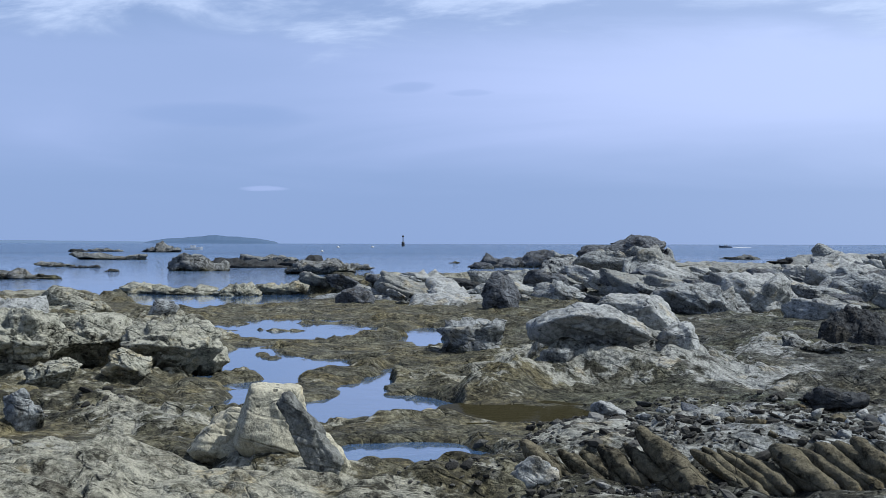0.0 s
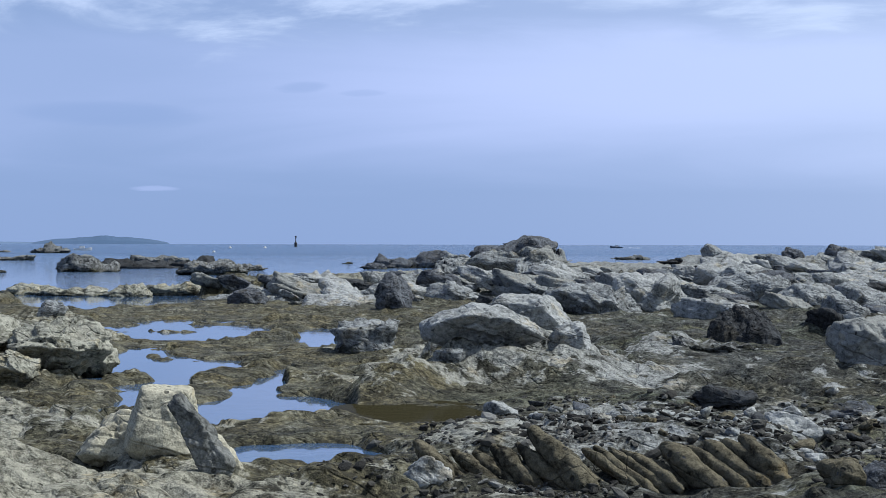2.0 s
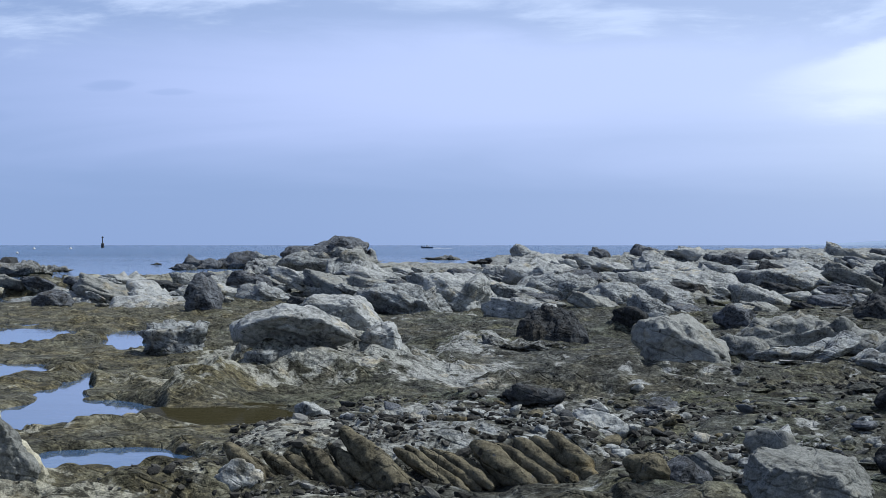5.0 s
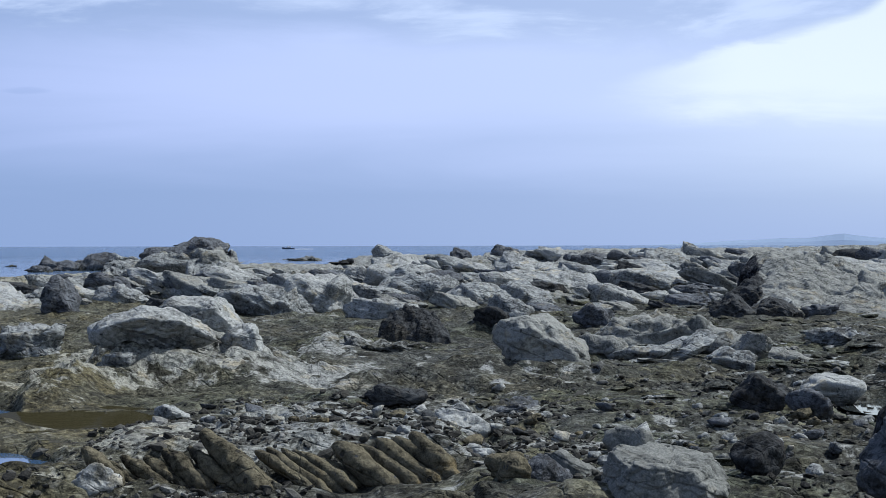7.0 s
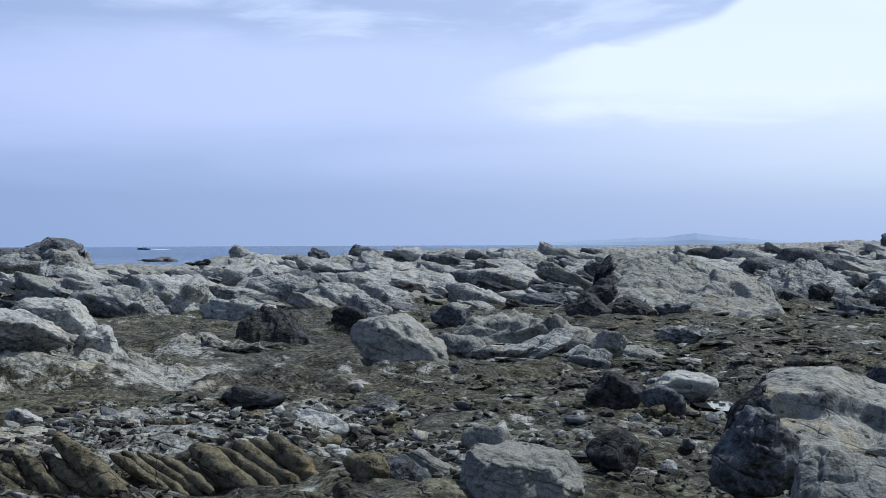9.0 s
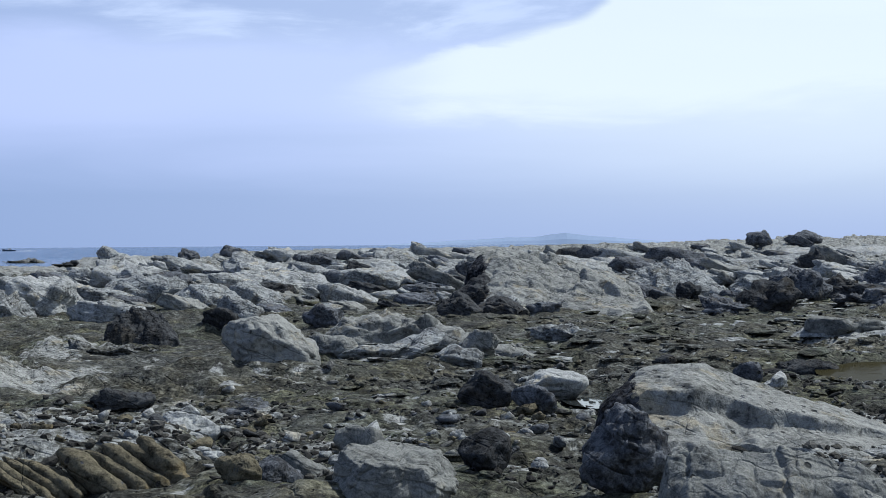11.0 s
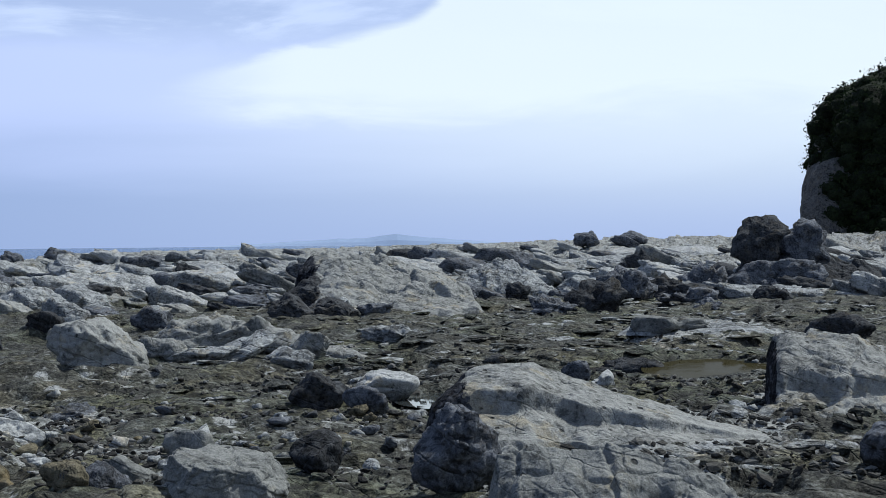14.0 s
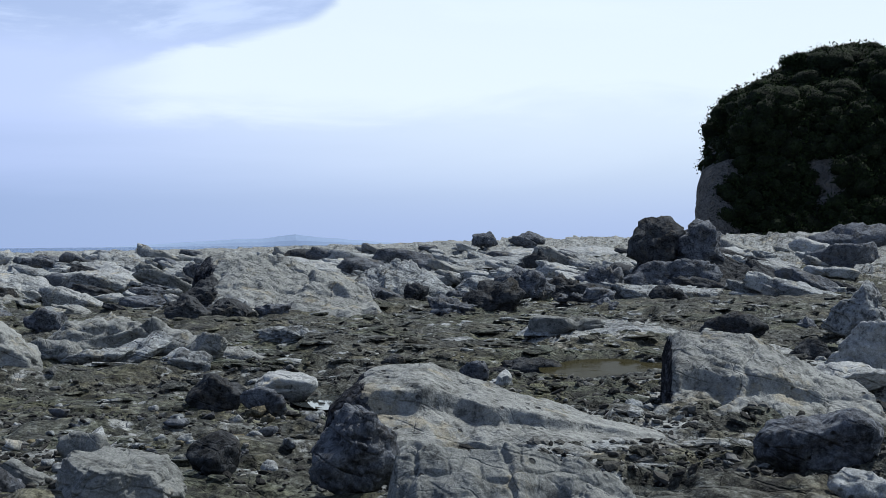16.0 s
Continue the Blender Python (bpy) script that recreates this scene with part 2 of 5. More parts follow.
    part_line = math_node(nt, "MULTIPLY", span(nt, bed, 0.0, 0.07, 1.0, 0.0), span(nt, noise_node(nt, 2.2, 4, 0.6, pos), 0.46, 0.56))
    col = mix(nt, math_node(nt, "MULTIPLY", part_line, 0.5 * lines), col, (0.022, 0.021, 0.02))
    blot = noise_node(nt, 3.1, 8, 0.75, pos, 0.6)
    col = mix(nt, span(nt, blot, 0.53, 0.60, 0, stain), col, (0.045, 0.042, 0.04))
    rust = noise_node(nt, 1.7, 6, 0.7, pos)
    col = mix(nt, span(nt, rust, 0.55, 0.64, 0, 0.6), col, mix(nt, 1.0, col, (1.15, 0.98, 0.72), "MULTIPLY"))
    # small weathering pits
    pit = nt.nodes.new("ShaderNodeTexVoronoi")
    pit.inputs["Scale"].default_value = 8.0
    nt.links.new(mix(nt, 0.12, pos, warp.outputs["Color"], "ADD"), pit.inputs["Vector"])
    hole = math_node(nt, "MULTIPLY", span(nt, pit.outputs["Distance"], 0.10, 0.20, 1.0, 0.0), span(nt, noise_node(nt, 2.7, 3, 0.6, pos), 0.50, 0.56))
    col = mix(nt, math_node(nt, "MULTIPLY", hole, 0.8), col, (0.03, 0.03, 0.03))
    # pitted slate with ragged edges, plus shade painted on faces turned from the sun
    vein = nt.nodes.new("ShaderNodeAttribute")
    vein.attribute_name = "slate_shade"
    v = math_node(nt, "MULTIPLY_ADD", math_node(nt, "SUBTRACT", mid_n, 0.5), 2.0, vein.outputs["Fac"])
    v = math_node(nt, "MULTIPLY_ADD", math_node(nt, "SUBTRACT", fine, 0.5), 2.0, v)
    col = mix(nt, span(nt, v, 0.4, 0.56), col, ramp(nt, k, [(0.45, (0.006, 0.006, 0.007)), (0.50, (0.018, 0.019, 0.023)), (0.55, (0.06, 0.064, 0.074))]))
    if weed_line is not None or coat:
        patch = noise_node(nt, 0.6, 6, 0.65, pos)
        if coat:
            # weed cover of the shelf, ragged at its edges
            at = nt.nodes.new("ShaderNodeAttribute")
            at.attribute_name = "weed"
            h = math_node(nt, "SUBTRACT", 0.5, at.outputs["Fac"])
            h = math_node(nt, "MULTIPLY_ADD", math_node(nt, "SUBTRACT", patch, 0.5), 2.6, h)
            h = math_node(nt, "MULTIPLY_ADD", math_node(nt, "SUBTRACT", mid_n, 0.5), 2.6, h)
            weed_line = 0.0
            # drier, sun-bleached olive growth on the stone of one side of the shore
            dry = nt.nodes.new("ShaderNodeAttribute")
            dry.attribute_name = "moss"
            moss = math_node(nt, "MULTIPLY", dry.outputs["Fac"], span(nt, patch, 0.36, 0.5, 0.55, 1.0))
            col = mix(nt, moss, col, mix(nt, 1.0, col, (1.07, 1.0, 0.82), "MULTIPLY"))
        else:
            sep = nt.nodes.new("ShaderNodeSeparateXYZ")
            nt.links.new(pos, sep.inputs[0])
            h = math_node(nt, "MULTIPLY_ADD", math_node(nt, "SUBTRACT", patch, 0.5), 0.9, sep.outputs["Z"])
            h = math_node(nt, "MULTIPLY_ADD", math_node(nt, "SUBTRACT", mid_n, 0.5), 0.7, h)
        wk = math_node(nt, "MULTIPLY_ADD", noise_node(nt, 3.0, 8, 0.72, pos), 0.5, math_node(nt, "MULTIPLY", noise_node(nt, 19.0, 7, 0.72, pos), 0.5))
        weed = ramp(nt, wk, [(0.445, (0.007, 0.0068, 0.0055)), (0.487, (0.029, 0.0285, 0.0215)), (0.532, (0.060, 0.0595, 0.047)), (0.585, (0.135, 0.136, 0.119))])
        green = noise_node(nt, 0.33, 4, 0.6, pos)
        weed = mix(nt, span(nt, green, 0.46, 0.60, 0, 0.7), weed, mix(nt, 1.0, weed, (0.92, 1.0, 0.70), "MULTIPLY"))
        if coat:
            weed = mix(nt, moss, mix(nt, 1.0, weed, (0.95, 1.0, 1.12), "MULTIPLY"), ramp(nt, wk, [(0.452, (0.019, 0.018, 0.012)), (0.495, (0.056, 0.053, 0.036)), (0.54, (0.108, 0.101, 0.066)), (0.60, (0.185, 0.18, 0.135))]))
        ochre = noise_node(nt, 0.9, 5, 0.65, pos)
        weed = mix(nt, span(nt, ochre, 0.47, 0.60, 0, 0.6), weed, mix(nt, 1.0, weed, (1.22, 1.06, 0.74), "MULTIPLY"))
        f = span(nt, h, weed_line - 0.14, weed_line + 0.14, weed_top, 0.0)
        col = mix(nt, f, col, weed)
        nt.links.new(span(nt, h, weed_line - 0.3, weed_line + 0.1, 0.65, 0.95), bsdf.inputs["Roughness"])
    else:
        bsdf.inputs["Roughness"].default_value = 0.9
    nt.links.new(col, bsdf.inputs["Base Color"])
    bsdf.inputs["Specular IOR Level"].default_value = 0.05
    relief = math_node(nt, "ADD", noise_node(nt, 4.5, 8, 0.6, pos), math_node(nt, "MULTIPLY", noise_node(nt, 40, 4, 0.6, pos), 0.07))
    relief = math_node(nt, "MULTIPLY_ADD", blocks, 0.42 * min(1.0, 0.3 + lines), relief)
    relief = math_node(nt, "MULTIPLY_ADD", joint, -0.2 * lines, relief)
    relief = math_node(nt, "MULTIPLY_ADD", hole, -0.25, relief)
    relief = math_node(nt, "MULTIPLY_ADD", part_line, -0.35 * lines, relief)
    relief = math_node(nt, "MULTIPLY_ADD", crack, -0.3 * lines, relief)
    bump(nt, bsdf, relief, 1.0, 0.12 * grit)
    return m


PALE, MID, DARK = (0.295, 0.308, 0.308), (0.165, 0.174, 0.173), (0.036, 0.038, 0.038)
SHELF = rock_material("shelf_rock", PALE, MID, DARK, coat=True, lines=0.35, grit=1.25)
REEF = rock_material("reef_rock", (0.24, 0.25, 0.25), (0.07, 0.073, 0.074), (0.02, 0.021, 0.021), 0.12)
STONE = rock_material("pale_stone", (0.335, 0.347, 0.345), (0.235, 0.245, 0.243), (0.12, 0.125, 0.125), 0.08, stain=0.18, lines=0.5, grit=0.7)
GREY = rock_material("grey_stone", (0.28, 0.296, 0.30), (0.17, 0.18, 0.183), (0.065, 0.069, 0.071), 0.10, lines=0.6)
RIB = rock_material("brown_stone", (0.135, 0.121, 0.086), (0.08, 0.072, 0.051), (0.026, 0.0235, 0.017), stain=0.25, lines=0.4, grit=0.8)
SLATE = rock_material("dark_slate_stone", (0.132, 0.143, 0.161), (0.069, 0.075, 0.086), (0.027, 0.030, 0.034), 0.08, lines=0.35)
BLACK = rock_material("wet_black_stone", (0.060, 0.064, 0.069), (0.032, 0.034, 0.037), (0.014, 0.015, 0.016), lines=0.25)
WARM = rock_material("weathered_grey_stone", (0.238, 0.245, 0.235), (0.168, 0.173, 0.166), (0.085, 0.088, 0.085), 0.06, stain=0.28, lines=0.4, grit=0.6)
DULL = rock_material("dull_grey_stone", (0.182, 0.188, 0.18), (0.125, 0.13, 0.125), (0.062, 0.064, 0.062), 0.06, stain=0.25, lines=0.35, grit=0.5)
OLIVE = rock_material("olive_grey_stone", (0.34, 0.337, 0.285), (0.20, 0.20, 0.165), (0.05, 0.05, 0.041), 0.08, stain=0.3, lines=0.5)
SAND = rock_material("yellowish_stone", (0.40, 0.38, 0.30), (0.27, 0.258, 0.205), (0.12, 0.115, 0.095), 0.08, stain=0.12, lines=0.4, grit=0.5)


def water_material(name, base, wave_scale, wave, far):
    m, nt, bsdf = material(name)
    pos = nt.nodes.new("ShaderNodeNewGeometry").outputs["Position"]
    bsdf.inputs["Base Color"].default_value = (*base, 1)
    bsdf.inputs["Roughness"].default_value = 0.06
    bsdf.inputs["IOR"].default_value = 1.333
    ln = nt.nodes.new("ShaderNodeVectorMath"); ln.operation = "LENGTH"
    nt.links.new(pos, ln.inputs[0])
    amp = span(nt, ln.outputs["Value"], 55, 140, wave, far)
    nt.links.new(span(nt, ln.outputs["Value"], 60, 300, 0.03, 0.2), bsdf.inputs["Roughness"])
    if far > wave:
        # open water: wave slopes too small to see turn much of the sky's mirror image away
        nt.links.new(span(nt, ln.outputs["Value"], 50, 260, 1.333, 1.07), bsdf.inputs["IOR"])
        streak = nt.nodes.new("ShaderNodeMapping")
        streak.inputs["Scale"].default_value = (0.004, 0.03, 1.0)
        nt.links.new(pos, streak.inputs["Vector"])
        tone = noise_node(nt, 1.0, 5, 0.6, streak.outputs[0])
        nt.links.new(ramp(nt, tone, [(0.35, tuple(0.8 * c for c in base)), (0.65, tuple(1.25 * c for c in base))]), bsdf.inputs["Base Color"])
    w = math_node(nt, "MULTIPLY", noise_node(nt, wave_scale, 6, 0.6, pos), amp)
    bump(nt, bsdf, w, 1.0, 1.0)
    return m


SEA = water_material("sea_water", (0.045, 0.09, 0.17), 0.8, 0.006, 0.5)
POOL = water_material("pool_water", (0.03, 0.035, 0.035), 0.8, 0.004, 0.004)
# brown water colour holds both the weed and the bank's dark reflection
BROWN = water_material("weed_reflection_pool_water", (0.028, 0.025, 0.013), 1.5, 0.006, 0.006)
BROWN.node_tree.nodes["Principled BSDF"].inputs["IOR"].default_value = 1.007

# ---- ground ----
FEATURES = []


def zone(b, e, wide, deep, z, rough, weed=None, square=3.0, turn=0.0):
    """A stretch of shore sighted from the stand at bearing b and depression e (degrees, at water level), wide and deep degrees across,
    levelled to z metres, with rough metres of relief and weed cover from 0 to 1. turn tilts it."""
    FEATURES.append((b, e, wide / 2, deep / 2, z, rough, weed, square, turn))


# weed flats and pebble flats
zone(11.79, 4.34, 30.33, 1.42, 0.17, 0.07, 1.0)
zone(13.80, 6.75, 30.33, 2.43, 0.17, 0.07, 0.88)
zone(35.13, 3.62, 30.33, 1.82, 0.18, 0.08, 1.0)
zone(-3.71, 2.61, 12.53, 1.01, 0.08, 0.09, 1.0)
# rock masses on the near side
zone(-13.40, 3.95, 11.60, 2.63, 0.20, 0.16, 0.5)
zone(-15.30, 2.26, 6.00, 1.42, 0.26, 0.20, 0.45)
zone(-13.20, 5.92, 9.00, 1.42, 0.16, 0.12, 0.8)
zone(-15.0, 9.5, 14.0, 3.4, 0.32, 0.22, 0.12)
zone(-4.5, 10.6, 14.0, 1.8, 0.14, 0.10, 0.4)
zone(-10.39, 6.52, 5.77, 1.23, 0.24, 0.13, 0.25, 2.6)
zone(-10.20, 7.42, 6.17, 0.98, 0.19, 0.08, 1.0, 2.6)
zone(-5.80, 8.87, 5.35, 2.04, 0.25, 0.14, 0.3, 2.6)
zone(-8.44, 9.48, 7.41, 2.35, 0.24, 0.2, 0.2, 2.6)
zone(-2.71, 9.77, 6.42, 1.40, 0.16, 0.1, 0.2, 2.6)
# spit and middle flats
zone(-7.71, 1.66, 9.30, 0.36, 0.22, 0.20, 0.3)
zone(4.57, 4.50, 14.15, 1.62, 0.14, 0.06, 0.95)
zone(8.68, 5.16, 11.53, 1.52, 0.22, 0.08, 0.35, 2.6, -0.04)
zone(5.41, 5.10, 10.25, 2.17, 0.42, 0.21, 0.3, 2.4, 0.03)
zone(10.52, 3.01, 5.53, 1.04, 0.18, 0.1, 0.85, 2.6)
zone(11.62, 4.00, 2.95, 0.92, 0.26, 0.1, 0.3, 2.6)
zone(7.29, 5.67, 11.99, 0.86, 0.12, 0.06, 1.0, 2.6)
# bank of worn strata, its stony top and the lower stones before it
zone(10.40, 7.95, 13.40, 1.30, 0.34, 0.06, 0.12, 5)
zone(10.60, 9.60, 14.00, 1.30, 0.07, 0.05, 0.6, 4)
zone(13.97, 6.53, 12.53, 1.21, 0.20, 0.08, 0.5)
zone(22.0, 8.4, 12.0, 2.6, 0.16, 0.05, 0.85)
zone(36.26, 8.62, 12.94, 3.44, 0.20, 0.08, 0.35)
zone(47.44, 5.81, 10.11, 2.63, 0.28, 0.10, 0.4)
zone(40.56, 3.65, 6.15, 1.05, 0.26, 0.1, 0.3, 2.6)
zone(42.33, 7.13, 2.95, 2.43, 0.2, 0.08, 0.2, 2.6)
# pools and channels, the weedy banks and islets between them
zone(-14.71, 1.32, 9.70, 0.81, -0.5, 0.02)
zone(-8.07, 1.93, 6.26, 0.78, -0.35, 0.02, None, 2.6)
zone(-5.32, 3.07, 6.35, 0.72, -0.07, 0.09, 1.0, 2.2)
zone(-0.67, 3.39, 1.91, 0.66, -0.2, 0.03, 1.0, 2.2)
zone(-6.16, 4.83, 6.03, 2.19, -0.09, 0.07, 1.0, 2.4)
zone(-2.64, 5.03, 2.21, 1.06, -0.16, 0.03, 1.0, 2.2, 0.25)
zone(-3.47, 3.87, 6.30, 0.71, 0.08, 0.06, 1.0, 2.4)
zone(-7.66, 2.80, 1.47, 0.29, 0.05, 0.05, 1.0, 2.6)
zone(-6.96, 3.40, 0.69, 0.37, 0.04, 0.04, 1.0, 2)
zone(-6.28, 4.03, 0.89, 0.37, 0.05, 0.05, 1.0, 2)
zone(-3.68, 4.83, 3.90, 0.98, 0.11, 0.06, 1.0, 2, 0.1)
zone(-5.10, 5.45, 3.94, 0.73, 0.06, 0.04, 1.0, 2.2)
zone(-7.65, 4.75, 2.46, 0.67, 0.1, 0.08, 1.0, 2.2)
zone(-8.68, 5.45, 1.95, 0.75, 0.1, 0.08, 0.8, 2.2)
zone(-2.11, 5.96, 6.03, 0.95, -0.16, 0.03, 1.0, 2.6)
zone(0.31, 7.04, 10.08, 0.92, 0.09, 0.06, 0.9, 3, 0.03)
zone(-0.91, 7.86, 5.64, 1.30, -0.18, 0.03, 1.0, 2.6)
zone(1.30, 8.70, 2.43, 1.01, 0.12, 0.08, 0.8, 2.2)
POOLS = []


def tide_pool(b, e, wide, deep, level, mat=None, depth=0.10):
    """A small pool on the shelf, its water level metres above the sea."""
    d = (EYE - level) / math.tan(radians(e))
    zone(b, math.degrees(math.atan2(EYE, d)), wide * 1.1, deep * 1.15, level - depth, 0.02, 1.0, 2.4)
    POOLS.append((b, d, d * radians(wide) / 2, d * deep / e / 2, level, mat or POOL))


tide_pool(40.77, 4.50, 4.65, 0.69, 0.16, BROWN)
tide_pool(2.96, 6.01, 6.27, 0.81, 0.06, BROWN, 0.04)
tide_pool(30.75, 5.55, 2.5, 0.55, 0.12)
tide_pool(44.30, 8.24, 2.22, 0.32, 0.14)
tide_pool(42.12, 8.81, 1.82, 0.53, 0.13)
tide_pool(42.57, 4.06, 2.63, 0.24, 0.14)
# the sea's edge, the height to which the shelf climbs, and where it starts to climb
SHORE_B = (-180, -40, -17, -12, -8, -4, 2, 8, 12, 16, 20, 25, 30, 40, 60, 180)
SHORE_D = (60, 60, 58, 60, 66, 72, 86, 112, 125, 150, 190, 250, 320, 420, 460, 200)
RISE_B = (-180, -17, -8, -3, 3, 8, 12, 16, 22, 28, 33, 38, 46, 60, 180)
RISE_Z = (0.5, 0.2, 0.22, 0.28, 0.42, 0.58, 0.72, 0.80, 0.90, 1.02, 1.25, 1.60, 1.85, 2.1, 1.0)
FOOT_B = (-180, -4, 4, 12, 20, 30, 45, 180)
FOOT_D = (40, 44, 40, 36, 40, 47, 50, 40)
LIMIT_B = (-180, -17, 2.5, 5, 12, 13.5, 17, 26, 33, 36.5, 60, 180)
LIMIT_E = (1.2, 1.15, 1.05, 0.92, 0.85, 0.45, 0.22, 0.13, 0.03, -0.22, -0.35, 0.5)
LOW_B = (-180, -20, 4, 12, 180)
LOW_Z = (0.1, 0.07, 0.07, 0.19, 0.19)


def terrain(x, y, cover=False):
    """Height of the shore at x, y (arrays); with cover, its weed too."""
    far_off = np.clip(np.hypot(x, y) / 26, 0.35, 1.4)
    wx = x + 0.40 * far_off * fbm2(x / 1.7, y / 1.7, 3, 3)
    wy = y + 0.85 * far_off * fbm2(x / 1.7, y / 1.7, 9, 3)
    d = np.maximum(np.hypot(wx, wy), 0.5)
    b = np.degrees(np.arctan2(wx, wy))
    e = np.degrees(np.arctan2(EYE, d))
    shore = np.interp(b, SHORE_B, SHORE_D) * (1 + 0.10 * fbm2(x / 14, y / 14, 21, 3))
    foot, low = np.interp(b, FOOT_B, FOOT_D), np.interp(b, LOW_B, LOW_Z)
    up = smooth(0, 1, (d - foot) / (102 - foot))
    z = low + (np.interp(b, RISE_B, RISE_Z) - low) * up
    rough = 0.12 + 0.36 * smooth(0, 9, d - foot) + 0.22 * smooth(70, 130, d)
    weed = np.maximum(1 - smooth(0.02, 0.25, up), 0.10 * smooth(16, 26, b))
    for fb, fe, wb, we, fz, fr, fw, sq, turn in FEATURES:
        u, v = (b - fb) / wb, (e - fe + turn * (b - fb)) / we
        near = (np.abs(u) < 2) & (np.abs(v) < 2)
        if not near.any():
            continue
        k = np.zeros_like(z)
        k[near] = 1 - smooth(0.80 if fz < 0 or sq > 2.8 else 0.45, 1.15 if fz < 0.3 else 1.3, (np.abs(u[near]) ** sq + np.abs(v[near]) ** sq) ** (1 / sq))
        z, rough = z + (fz - z) * k, rough + (fr - rough) * k
        if fw is not None:
            weed = weed + (fw - weed) * k
    out = smooth(shore - 5, shore + 4, d)
    z, rough = z * (1 - out) - 1.3 * out, rough * (1 - out) + 0.25 * out
    land = z > 0.055
    # broken blocks, ledges and fine relief
    c1, c2, top = cells2(wx / 3.4, wy / 2.8, 5, 24.0)
    m1, m2, mid = cells2(wx / 1.2 + 0.3 * wy, wy / 0.95, 7, 17.0)
    s1, s2, small = cells2(wx / 0.55 + 0.3 * wy, wy / 0.42, 11)
    f_mid, f_small = 1 - smooth(85, 140, d), 1 - smooth(30, 60, d)
    g1, g2, wide = cells2(wx / 7.5, wy / 5.5, 15, 34.0)
    far = smooth(55, 85, d)
    z = z + rough * far * (0.9 * wide - 0.3 * np.exp(-((g2 - g1) / 0.035) ** 2))
    z = z + rough * ((1.0 - 0.5 * far) * top - 0.25 * np.exp(-((c2 - c1) / 0.035) ** 2) + 0.6 * fbm2(x / 5.5, y / 5.5, 31, 3)
                     + f_mid * (0.50 * mid - 0.20 * np.exp(-((m2 - m1) / 0.05) ** 2))
                     + f_small * (0.22 * small - 0.12 * np.exp(-((s2 - s1) / 0.08) ** 2)))
    z = z + f_small * smooth(0.0, 0.08, rough) * (0.035 * small - 0.012 * np.exp(-((s2 - s1) / 0.10) ** 2)) * (1 - smooth(0.1, 0.3, rough))
    # thin worn beds: steps whose risers run across the shelf
    rx, ry = 0.90 * x - 0.44 * y, 0.44 * x + 0.90 * y
    dry = smooth(-0.15, 0.06, z)
    bed = 0.26 * fbm2(rx / 2.9, ry / 1.25, 61, 4, 0.55) * smooth(0.0, 0.13, rough)
    step = 0.05 + 0.07 * smooth(40, 80, d)
    k = (bed + z * smooth(0.2, 0.6, rough)) / step
    lo = np.floor(k)
    z = z + dry * (1 - smooth(120, 220, d)) * ((lo + smooth(0.45, 1.0, k - lo) - k) * step * 0.8 + (1 - smooth(35, 60, d)) * bed * 0.85)
    z = np.where(land, np.maximum(z, 0.035 + 0.15 * z), z)
    cap = EYE - d * np.tan(np.radians(np.interp(b, LIMIT_B, LIMIT_E)))
    z = np.where((d > 44) & (z > cap), cap + 0.45 * (z - cap), z)
    z = z + 0.03 * f_small * noise2(x / 0.3, y / 0.4, 51)
    return (z, weed) if cover else z


def height(x, y):
    return float(terrain(np.array([x]), np.array([y]))[0])


